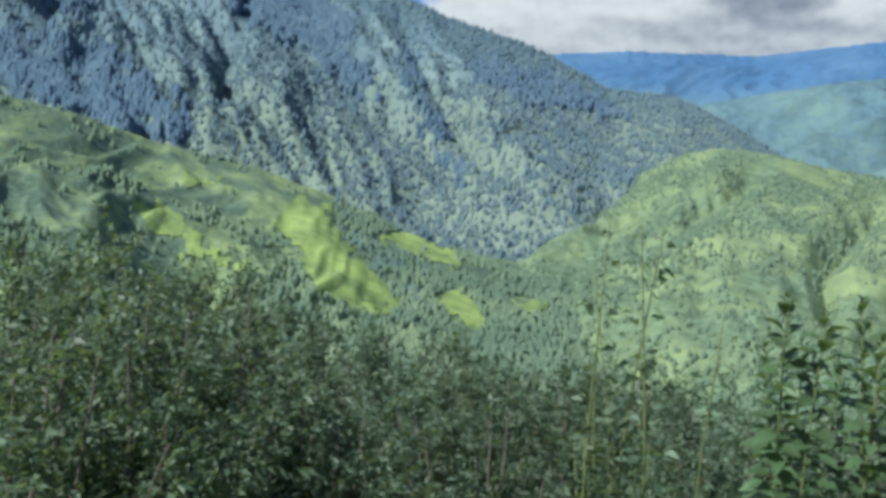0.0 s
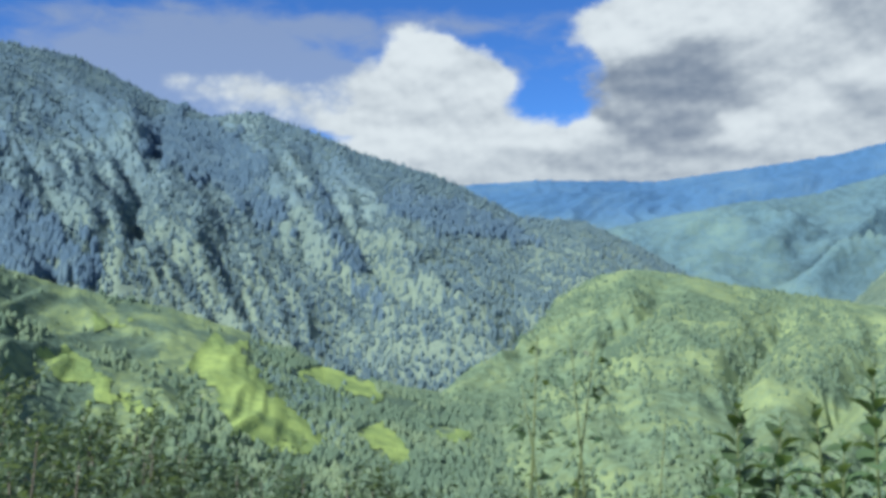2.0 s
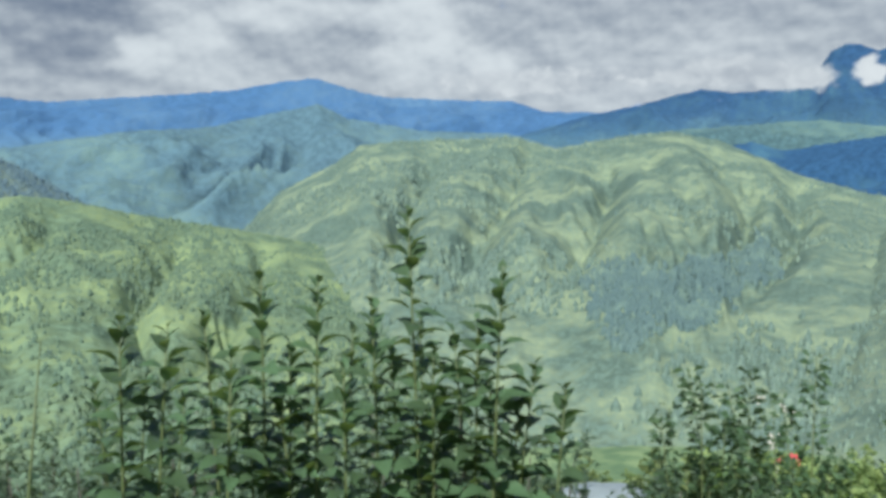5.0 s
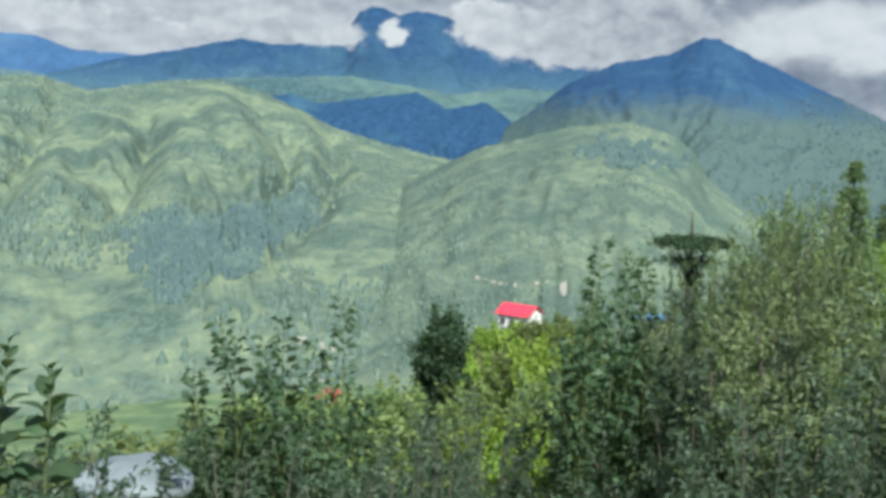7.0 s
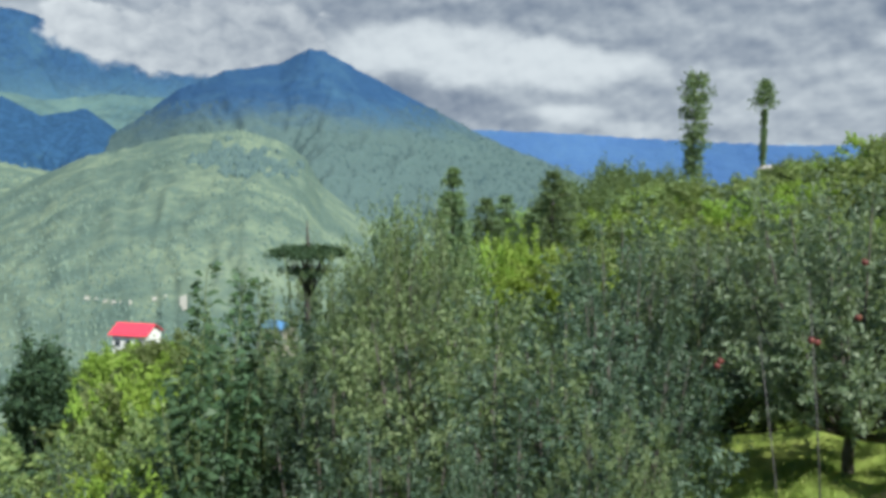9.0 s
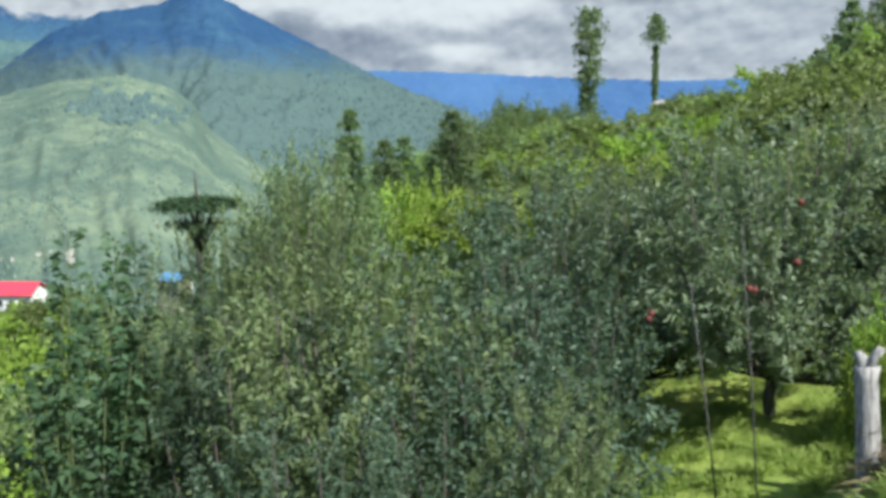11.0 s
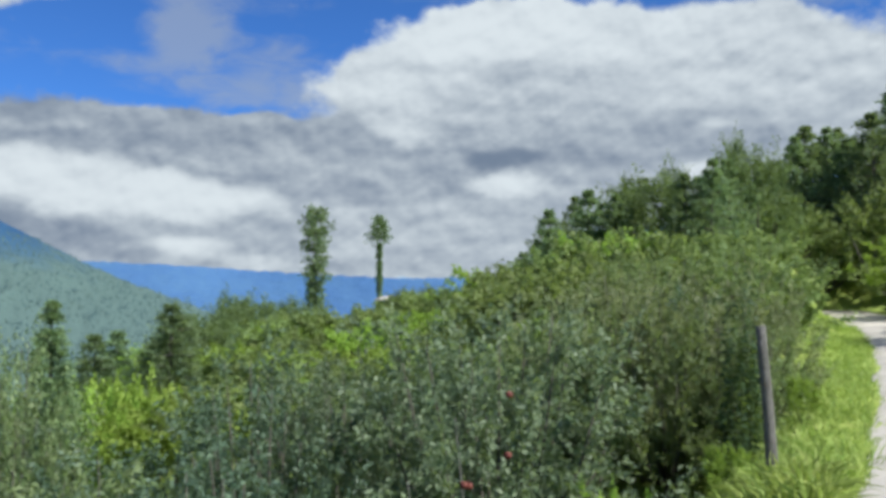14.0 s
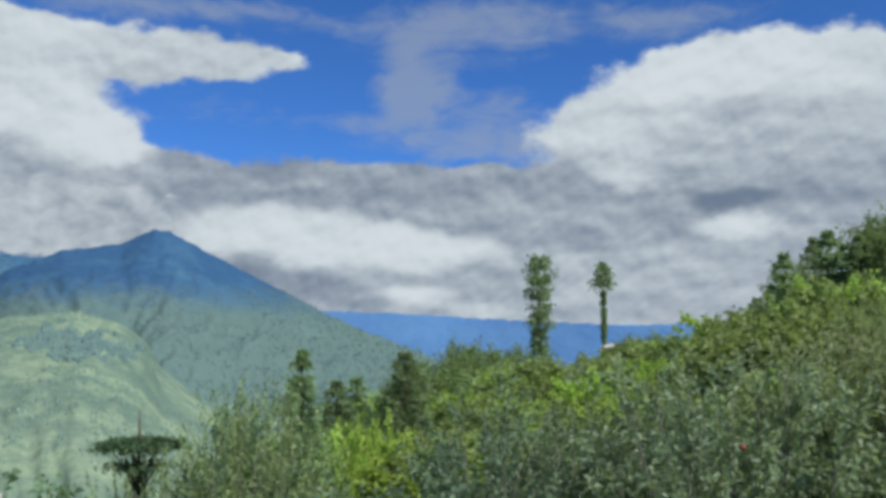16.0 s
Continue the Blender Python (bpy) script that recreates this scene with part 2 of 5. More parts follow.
layers = wn.noise(at_angles(wn.math("MULTIPLY", bearing, 0.12), wn.math("MULTIPLY", height, 0.7), 3.0), 1.0, 4.0, 0.5, 0.3)
value = wn.math("ADD", shine, wn.math("ADD", relief, wn.math("MULTIPLY_ADD", layers, 0.34, -0.19)))
lit = wn.ramp(value, 0.1, 1.1)
cloud_colour = wn.mix(lit, (1.25, 1.66, 2.3), (5.1, 5.65, 6.0))
streaks = wn.noise(at_angles(wn.math("MULTIPLY", bearing, 0.35), wn.math("MULTIPLY", height, 0.9), 8.0), 1.0, 6.0, 0.62, 0.5)
veiled = heap_sum(bent, VEILS)[0]
veil = wn.math("MULTIPLY", wn.ramp(wn.math("ADD", veiled, wn.math("MULTIPLY_ADD", streaks, 1.4, -0.75)), 0.1, 1.1), 0.6)
sky_colour = wn.mix(1.0, sky.outputs[0], (0.34, 0.67, 1.10), "MULTIPLY")
veiled_sky = wn.mix(veil, sky_colour, (2.5, 3.0, 3.7))
wn.put(background.inputs["Color"], wn.mix(cover, veiled_sky, cloud_colour))
background.inputs["Strength"].default_value = 0.095
world.cycles.sampling_method = "MANUAL"
world.cycles.sample_map_resolution = 512


# ---------------------------------------------------------------- materials
def hillside(name, forest, meadow, meadow_share, grain, rock=None, shade=0.6, low=None):
    """Wooded mountain side: dark crowns, lighter clearings, speckled with single trees."""
    def build(n, bsdf, p):
        big = n.noise(p, 0.0022 * grain, 5.0, 0.6, 0.6)
        mid = n.noise(p, 0.011 * grain, 5.0, 0.62)
        fine = n.noise(p, 0.06 * grain, 3.0, 0.7)
        clear = n.ramp(n.math("ADD", n.math("MULTIPLY", big, 0.6), n.math("MULTIPLY", mid, 0.4)), 0.57 - 0.24 * meadow_share, 0.77 - 0.24 * meadow_share)
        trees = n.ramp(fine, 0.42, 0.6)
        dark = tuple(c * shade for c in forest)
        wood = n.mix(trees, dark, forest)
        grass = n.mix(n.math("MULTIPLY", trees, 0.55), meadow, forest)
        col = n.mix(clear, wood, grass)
        if rock:
            col = n.mix(n.math("MULTIPLY", n.ramp(n.noise(p, 0.02 * grain, 4.0, 0.7), 0.63, 0.7), 0.6), col, rock)
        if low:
            # valley haze painted as a paler tint below a height, the shaded tone above
            low_tint, z0, z1 = low
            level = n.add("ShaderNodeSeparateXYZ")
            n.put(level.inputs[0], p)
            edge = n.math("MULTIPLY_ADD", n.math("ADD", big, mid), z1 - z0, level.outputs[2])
            low_tone = n.mix(trees, tuple(c * (0.5 + 0.5 * shade) for c in low_tint), low_tint)
            col = n.mix(n.ramp(edge, z0 + (z1 - z0), z1 + (z1 - z0)), low_tone, col)
        n.put(bsdf.inputs["Base Color"], col)
        bsdf.inputs["Roughness"].default_value = 0.95
        bsdf.inputs["Specular IOR Level"].default_value = 0.05
        bump(n, bsdf, n.math("ADD", fine, mid), 1.3 - shade, 9.0 / grain)
    return material(name, build)


# distance haze is mixed into these base colours, as bluer or paler tones
M_left = hillside("hazed_conifer_slope", (0.10, 0.165, 0.22), (0.175, 0.245, 0.235), 0.5, 1.8, shade=0.7, low=((0.165, 0.225, 0.185), -30, 210))
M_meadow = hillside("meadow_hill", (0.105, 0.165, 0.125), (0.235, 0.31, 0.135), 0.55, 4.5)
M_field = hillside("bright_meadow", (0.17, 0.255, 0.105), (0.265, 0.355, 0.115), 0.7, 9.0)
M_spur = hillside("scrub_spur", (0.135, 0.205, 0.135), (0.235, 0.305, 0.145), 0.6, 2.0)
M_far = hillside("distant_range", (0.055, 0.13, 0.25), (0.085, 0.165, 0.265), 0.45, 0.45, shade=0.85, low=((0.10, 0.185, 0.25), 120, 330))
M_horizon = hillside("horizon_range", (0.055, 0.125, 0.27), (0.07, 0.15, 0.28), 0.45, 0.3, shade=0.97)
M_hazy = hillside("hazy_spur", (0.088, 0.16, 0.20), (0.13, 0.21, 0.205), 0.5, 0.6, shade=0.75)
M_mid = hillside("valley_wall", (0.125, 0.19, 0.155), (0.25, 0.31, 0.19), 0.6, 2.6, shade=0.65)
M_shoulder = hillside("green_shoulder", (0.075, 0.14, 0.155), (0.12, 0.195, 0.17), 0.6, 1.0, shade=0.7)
# cloud shade and haze painted as dark blue on peak, summit and gorge
M_peak = hillside("shade_blue_peak", (0.03, 0.08, 0.165), (0.05, 0.115, 0.18), 0.4, 1.6, shade=0.8, low=((0.09, 0.14, 0.133), 70, 200))
M_summit = hillside("shade_blue_summit", (0.03, 0.08, 0.165), (0.055, 0.125, 0.18), 0.4, 0.9, shade=0.75, low=((0.085, 0.165, 0.20), 130, 420))
M_gorge = hillside("shade_blue_gorge", (0.03, 0.085, 0.17), (0.06, 0.14, 0.19), 0.4, 0.9, shade=0.75)
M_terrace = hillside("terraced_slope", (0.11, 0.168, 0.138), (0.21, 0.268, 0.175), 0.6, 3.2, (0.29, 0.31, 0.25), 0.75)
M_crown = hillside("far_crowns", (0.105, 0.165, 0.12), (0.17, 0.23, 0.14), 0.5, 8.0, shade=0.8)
# crown colour that stands for shade on the conifer mountain
M_shade_crown = hillside("shade_crowns", (0.08, 0.137, 0.20), (0.13, 0.195, 0.225), 0.4, 8.0, shade=0.8)
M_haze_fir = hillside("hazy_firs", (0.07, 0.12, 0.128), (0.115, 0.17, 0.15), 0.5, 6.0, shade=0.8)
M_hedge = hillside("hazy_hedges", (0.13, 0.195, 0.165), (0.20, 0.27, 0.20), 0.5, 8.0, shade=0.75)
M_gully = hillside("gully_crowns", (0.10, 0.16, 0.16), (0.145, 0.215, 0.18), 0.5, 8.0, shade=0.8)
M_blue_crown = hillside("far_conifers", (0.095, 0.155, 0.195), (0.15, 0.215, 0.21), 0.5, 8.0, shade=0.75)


def turf_nodes(n, bsdf, p):
    a = n.noise(p, 0.35, 5.0, 0.6)
    b = n.noise(p, 7.0, 4.0, 0.7)
    col = n.mix(n.ramp(a, 0.35, 0.65), (0.20, 0.29, 0.06), (0.38, 0.45, 0.11))
    col = n.mix(n.ramp(b, 0.5, 0.75), col, (0.26, 0.24, 0.10))
    # hazier green lower down the hill: distance haze is put into the colour
    level = n.add("ShaderNodeSeparateXYZ")
    n.put(level.inputs[0], p)
    hazed_turf = n.mix(n.ramp(n.noise(p, 0.05, 6.0, 0.65), 0.4, 0.6), (0.10, 0.17, 0.085), (0.19, 0.265, 0.125))
    n.put(bsdf.inputs["Base Color"], n.mix(n.ramp(level.outputs[2], -16.0, -7.0), hazed_turf, col))
    bsdf.inputs["Roughness"].default_value = 0.9
    bump(n, bsdf, b, 0.6, 0.06)


M_turf = material("hill_turf", turf_nodes)


def road_nodes(n, bsdf, p):
    a, b = n.noise(p, 0.8, 4.0), n.noise(p, 45.0, 3.0, 0.7)
    col = n.mix(n.ramp(a, 0.3, 0.7), (0.46, 0.42, 0.38), (0.60, 0.55, 0.50))
    n.put(bsdf.inputs["Base Color"], n.mix(n.math("MULTIPLY", n.ramp(b, 0.5, 0.7), 0.4), col, (0.22, 0.2, 0.18)))
    bsdf.inputs["Roughness"].default_value = 0.85
    bump(n, bsdf, b, 0.4, 0.01)


M_road = material("worn_concrete_road", road_nodes)


def leaf_material(name, colour, light, through_it=0.35, gloss=0.42):
    """Thin leaves that let some light through; each leaf has a tint of its own."""
    m = bpy.data.materials.new(name)
    m.use_nodes = True
    n = Nodes(m.node_tree)
    bsdf = m.node_tree.nodes["Principled BSDF"]
    geo = n.add("ShaderNodeNewGeometry")
    info = n.add("ShaderNodeObjectInfo")
    tint = n.mix(geo.outputs["Random Per Island"], colour, light)
    patch = n.noise(geo.outputs["Position"], 1.3, 3.0)
    tint = n.mix(n.ramp(patch, 0.3, 0.75, 0.0, 0.5), tint, tuple(c * 0.6 for c in colour))
    hue = n.add("ShaderNodeHueSaturation")
    n.put(hue.inputs["Value"], n.math("MULTIPLY_ADD", info.outputs["Random"], 0.6, 0.72))
    n.put(hue.inputs["Hue"], n.math("MULTIPLY_ADD", info.outputs["Random"], 0.02, 0.49))
    n.put(hue.inputs["Color"], tint)
    n.put(bsdf.inputs["Base Color"], hue.outputs[0])
    bsdf.inputs["Roughness"].default_value = gloss
    bsdf.inputs["Specular IOR Level"].default_value = 0.25
    glow = n.add("ShaderNodeBsdfTranslucent")
    n.put(glow.inputs["Color"], n.mix(0.5, hue.outputs[0], (0.22, 0.30, 0.03)))
    both = n.add("ShaderNodeMixShader")
    both.inputs[0].default_value = through_it
    m.node_tree.links.new(bsdf.outputs[0], both.inputs[1])
    m.node_tree.links.new(glow.outputs[0], both.inputs[2])
    m.node_tree.links.new(both.outputs[0], m.node_tree.nodes["Material Output"].inputs["Surface"])
    return m


M_apple = leaf_material("apple_leaf", (0.045, 0.09, 0.058), (0.195, 0.275, 0.195), 0.42, 0.45)
M_olive = leaf_material("olive_leaf", (0.13, 0.20, 0.085), (0.36, 0.445, 0.23), 0.48, 0.5)
M_pale = leaf_material("pale_leaf", (0.22, 0.28, 0.13), (0.50, 0.55, 0.34), 0.5, 0.5)
M_open = leaf_material("orchard_leaf", (0.11, 0.175, 0.10), (0.37, 0.45, 0.31), 0.48, 0.45)
M_lime = leaf_material("bright_leaf", (0.25, 0.40, 0.06), (0.43, 0.58, 0.13), 0.5, 0.6)
M_pine = leaf_material("conifer_needles", (0.13, 0.21, 0.115), (0.28, 0.375, 0.205), 0.5, 0.7)
M_shrub = leaf_material("shrub_leaf", (0.15, 0.225, 0.085), (0.37, 0.445, 0.18), 0.5, 0.6)
M_shoot = leaf_material("young_leaf", (0.058, 0.115, 0.062), (0.115, 0.19, 0.10), 0.38, 0.45)
M_grass = leaf_material("grass_blade", (0.23, 0.35, 0.075), (0.50, 0.57, 0.18), 0.45, 0.6)


def bark_nodes(n, bsdf, p):
    a = n.noise(p, 9.0, 5.0, 0.7)
    n.put(bsdf.inputs["Base Color"], n.mix(a, (0.035, 0.031, 0.027), (0.15, 0.135, 0.12)))
    bsdf.inputs["Roughness"].default_value = 0.9
    bump(n, bsdf, a, 0.7, 0.02)


M_bark = material("grey_bark", bark_nodes)

# ---------------------------------------------------------------- the ground
RINGS = (2, 5, 10, 20, 40, 80, 160, 320, 650)
SLOPE = {
    -60: (-0.6, -2.0, -4.5, -9, -18, -36, -70, -130, -165),
    -30: (-0.6, -1.5, -2.6, -5, -12, -30, -66, -130, -165),
    0: (-0.8, -1.9, -3.2, -7, -16, -36, -72, -135, -165),
    30: (-0.8, -1.9, -3.4, -7.5, -17, -38, -76, -140, -168),
    60: (-0.8, -1.9, -3.4, -7, -14, -30, -60, -112, -168),
    75: (-0.7, -1.8, -3.2, -6, -11, -19, -34, -72, -165),
    90: (-0.5, -1.5, -2.8, -5, -8, -13, -32, -80, -165),
    105: (-0.3, -1.2, -2.3, -3.2, -2.8, -4, -26, -90, -165),
    120: (-0.1, -0.9, -1.9, -2.0, -0.9, -0.5, -18, -80, -165),
    135: (0, -0.5, -0.9, -0.6, 1.5, 6, 10, 0, -120),
    147: (0, -0.05, 0.05, 0.35, 1.4, 8, 20, 20, -60),
    165: (0.05, 0.3, 1.0, 3.5, 10, 24, 45, 60, 80),
    200: (0.05, 0.5, 2.0, 6, 15, 32, 60, 90, 140),
    250: (0.05, 0.5, 2.0, 6, 15, 32, 60, 90, 140),
    300: (0, -0.2, -1.0, -2, -6, -14, -30, -60, -120),
}
SLOPE_B = np.array(sorted(SLOPE), float)
SLOPE_Z = np.array([SLOPE[int(b)] for b in SLOPE_B], float)


ROAD_AT, ROAD_WAY = (2.46, 0.5), 145.0
ROAD_U = (math.sin(ROAD_WAY * D2R), math.cos(ROAD_WAY * D2R))


def road_level(s):
    return np.clip(s - 25, 0, 60) * 0.02


def road_bend(s):
    return 1.3 - 0.0022 * np.clip(s - 22, 0, 80) ** 2 + 0.9 * np.clip(-s, 0, 6) ** 2


def road_frame(x, y):
    """How far along the road, and how far to the right of its middle."""
    rx, ry = x - ROAD_AT[0], y - ROAD_AT[1]
    s = rx * ROAD_U[0] + ry * ROAD_U[1]
    return s, (rx * ROAD_U[1] - ry * ROAD_U[0]) - road_bend(s)


def ground_z(x, y):
    x, y = np.asarray(x, float), np.asarray(y, float)
    d = np.maximum(np.hypot(x, y), 0.4)
    out = 0.0
    for turn in (-6.0, 0.0, 6.0):
        b = (np.degrees(np.arctan2(x, y)) + turn + 60) % 360 - 60
        k = np.interp(b, np.append(SLOPE_B, 300.0), np.append(np.arange(len(SLOPE_B)), len(SLOPE_B)))
        k = np.clip(k, 0, len(SLOPE_B) - 1e-6)
        lo = np.floor(k).astype(int) % len(SLOPE_B)
        hi = (lo + 1) % len(SLOPE_B)
        w = k - np.floor(k)
        r = np.clip(np.interp(np.log(d), np.log(RINGS), np.arange(len(RINGS))), 0, len(RINGS) - 1.001)
        r0 = np.floor(r).astype(int)
        q = r - r0
        za = SLOPE_Z[lo, r0] * (1 - q) + SLOPE_Z[lo, r0 + 1] * q
        zb = SLOPE_Z[hi, r0] * (1 - q) + SLOPE_Z[hi, r0 + 1] * q
        out = out + (za * (1 - w) + zb * w) / 3
    out = out * np.clip(d / 2.0, 0, 1)
    rough = np.clip((d - 1.5) / 6, 0, 1)
    out = out + rough * (0.10 * fbm(x * 0.5, y * 0.5, 3, 5) + np.clip(d / 60, 0, 6) * 0.35 * fbm(x * 0.03, y * 0.03, 4, 9))
    s, l = road_frame(x, y)
    wide = 1.8 + np.where(l > 0, np.clip(s - 5, 0, 50) * 0.22, 0)
    w = np.clip((1.8 + wide - np.abs(l)) / wide, 0, 1) * np.clip((s + 6) / 2, 0, 1) * np.clip((72 - s) / 10, 0, 1)
    w = w * w * (3 - 2 * w)
    return out * (1 - w) + (road_level(s) - 0.05) * w


def gz(x, y):
    return float(ground_z(x, y))


bear = np.concatenate([np.arange(-45, 165, 0.5), np.arange(165, 315, 2.5)]) * D2R
ring = np.concatenate([[0.02], np.geomspace(0.5, 4900, 260)])
RB, RD = np.meshgrid(bear, ring)
GX, GY = RD * np.sin(RB), RD * np.cos(RB)
GZ = ground_z(GX, GY)
ground = tagged(new("ground", grid_mesh("ground", GX, GY, GZ, M_turf, closed=True)), "steep grassy hillside falling away to the valley floor", "ground", kind="structure")


# ---------------------------------------------------------------- mountains
def mountain(name, crest, far, near_d, foot, mat, label, seed, gully=0.2, freq=0.1, lean=1.0, step=0.15, jag=0.05, back=0.25, curve=0.9, cuts=()):
    """A range whose crest runs through (bearing, height angle) at the distance far; its face comes down to foot at near_d.
    Returns the points of its face, for the woods on it."""
    cb, ce = np.array([c[0] for c in crest], float), np.array([c[1] for c in crest], float)
    b = np.arange(cb[0], cb[-1], step)
    e = np.interp(b, cb, ce)
    dc = far * (1 + 0.05 * fbm(b * 0.06, b * 0 + seed, 2, seed))
    tooth = jag * fbm(b * 3.0, b * 0 + 3.3, 4, seed + 3) * dc * D2R
    zc = 1.6 + dc * np.tan(e * D2R)
    v = np.concatenate([np.linspace(-back, -0.02, 8), np.linspace(0, 1, 120) ** 1.2])[:, None]
    d = np.where(v < 0, dc[None] * (1 - v * 0.6), dc[None] + (near_d - dc[None]) * v)
    s = np.where(v < 0, np.abs(v) * 1.2, np.abs(v) ** curve)
    z = zc[None] + (foot - zc[None]) * s
    vv = np.clip(v, 0, 1)
    z = z + tooth[None] * np.clip(1 - np.abs(v) * 14, 0, 1)
    B = b[None] + 0 * v
    warp = 0.55 * fbm(B * 0.08, vv * 2.2 + 0 * B, 3, seed + 5)
    g = ridged(B * freq + lean * vv + warp, vv * 0.9 + 0.5 * warp, 4, seed + 7)
    fine = fbm(B * freq * 9, vv * 12 + 0 * B, 4, seed + 11)
    g2 = ridged(B * freq * 3.3 + 2.0 * lean * vv + 2.0 * warp, vv * 2.4 + warp, 3, seed + 13)
    hold = np.clip(vv * 4, 0, 1) * np.clip((1 - vv) * 4, 0, 1)
    z = z + hold * (zc[None] - foot) * (gully * (0.42 * g + 0.16 * g2) + 0.010 * fine)
    rise = np.degrees(np.arctan2(z - 1.6, d)) + 0.3 * fine
    for line, width, depth in cuts:
        # a ravine along a line of (bearing, height angle)
        gap = np.full(B.shape, 1e9)
        for (b0, e0), (b1, e1) in zip(line[:-1], line[1:]):
            ub, ue = b1 - b0, e1 - e0
            q = np.clip(((B - b0) * ub + (rise - e0) * ue) / (ub * ub + ue * ue), 0, 1)
            gap = np.minimum(gap, np.hypot(B - b0 - q * ub, (rise - e0 - q * ue) * 0.7))
        z = z - depth * np.clip(vv * 6, 0, 1) * np.clip((1 - vv) * 3.5 - 0.5, 0, 1) * np.clip(1 - gap / width, 0, 1) ** 1.3
    limit = 1.6 + d * np.tan((e[None] - 0.12) * D2R)
    z = np.where((v > 0.02) & (z > limit), limit, z)
    X, Y = d * np.sin(B * D2R), d * np.cos(B * D2R)
    tagged(new(name, grid_mesh(name, X, Y, z, mat)), label, "mountain", kind="structure")
    return X[8:], Y[8:], z[8:]


def woods(name, face, count, size, mat, label, seed, share=0.5, grain=0.006, pointed=1.0, only=None, keep_out=()):
    """Far trees, thousands of small crowns on a mountain's face, as one piece."""
    X, Y, Z = face
    rng = np.random.default_rng(seed)
    rows, cols = X.shape
    n = count * (40 if only else 4)
    i, j = rng.random(n) * (rows - 1.01), rng.random(n) * (cols - 1.01)
    i0, j0 = i.astype(int), j.astype(int)
    fi, fj = i - i0, j - j0

    def at(A):
        return A[i0, j0] * (1 - fi) * (1 - fj) + A[i0 + 1, j0] * fi * (1 - fj) + A[i0, j0 + 1] * (1 - fi) * fj + A[i0 + 1, j0 + 1] * fi * fj

    x, y, z = at(X), at(Y), at(Z)
    where = fbm(x * grain, y * grain, 4, seed) + 0.35 * rng.normal(0, 1, n)
    b, e = angles(x, y, z)
    out = np.zeros(n, bool)
    if only:
        out |= ~inside(b + 0.9 * fbm(b * 1.5, e * 1.5, 3, 3), e + 0.6 * fbm(b * 1.5, e * 1.5, 3, 8), only)
    for ring_ in keep_out:
        out |= inside(b, e, ring_)
    keep = np.argsort(-where)[: int(n * share)]
    keep = keep[~out[keep]]
    keep = rng.permutation(keep)[:count]
    x, y, z = x[keep], y[keep], z[keep]
    n = len(x)
    h = size * (0.6 + 0.8 * rng.random(n))
    r = h * (0.30 + 0.16 * rng.random(n)) / pointed ** 0.5
    sides = 5
    a = np.arange(sides) * 2 * math.pi / sides + rng.random((n, 1)) * 6.28
    rr = r[:, None] * (0.75 + 0.5 * rng.random((n, sides)))
    ring_ = np.stack([x[:, None] + rr * np.cos(a), y[:, None] + rr * np.sin(a), z[:, None] - h[:, None] * 0.25 * rng.random((n, sides))], axis=2)
    top = np.stack([x, y, z + h], axis=1)[:, None]
    mid_ = ring_ * 0.62 + top * 0.38 + (ring_ - np.stack([x, y, z], axis=1)[:, None]) * np.array([0.22, 0.22, 0.0])
    v = np.concatenate([ring_, mid_, top], axis=1).reshape(-1, 3)
    k = np.arange(n)[:, None] * (2 * sides + 1)
    f = []
    for q in range(sides):
        w = (q + 1) % sides
        f.append(np.concatenate([k + q, k + w, k + sides + w], axis=1))
        f.append(np.concatenate([k + q, k + sides + w, k + sides + q], axis=1))
        f.append(np.concatenate([k + sides + q, k + sides + w, k + 2 * sides], axis=1))
    f = np.stack(f, axis=1).reshape(-1, 3)
    me = bpy.data.meshes.new(name)
    me.vertices.add(len(v))
    me.vertices.foreach_set("co", v.ravel())
    me.loops.add(f.size)
    me.loops.foreach_set("vertex_index", f.ravel().astype(np.int32))
    me.polygons.add(len(f))
    me.polygons.foreach_set("loop_start", np.arange(0, f.size, 3, dtype=np.int32))
    me.polygons.foreach_set("use_smooth", np.ones(len(f), dtype=bool))
    me.materials.append(mat)
    me.update(calc_edges=True)
    tagged(new(name, me), label, "woods", kind="stuff")


FAR_BLUE = [(86, 2.4), (98, 2.5), (103.4, 2.23), (108.9, 1.87), (116.2, 1.5), (125, 1.6), (142, 2.0)]
RANGE_D = [(-14, 4.8), (4.9, 5.91), (9.2, 6.13), (16.6, 5.83), (22, 6.35), (27.4, 6.95), (30.2, 7.5), (32.6, 7.85), (34.6, 7.2), (37, 6.7), (40.7, 6.58), (45.1, 6.47), (47.3, 5.81), (50.2, 5.69), (60, 5.2)]
RANGE_D2 = [(8, 1.0), (14, 3.0), (20.9, 4.2), (25.8, 4.6), (30.3, 5.7), (32.7, 6.2), (34.7, 5.3), (39.3, 4.6), (45, 4.4), (54, 2.0)]
RANGE_F = [(44, 3.8), (50.2, 5.55), (53, 6.05), (57, 7.0), (58.8, 6.7), (62.6, 6.9), (63.6, 7.6), (64.4, 8.9), (65.2, 9.3), (66, 9.2), (66.9, 8.8), (68, 9.1), (69.4, 8.9), (70.4, 8.6), (71.6, 8.1), (73.6, 7.7), (76, 7.5), (80.8, 6.9), (84, 6.4), (90, 4.0)]
RANGE_E2 = [(44, 2), (48.1, 3.4), (51.7, 4.1), (55.3, 4.5), (63.6, 4.95), (67.7, 4.4), (70.5, 3.9), (74, 4.4), (79, 4.2), (84, 2)]
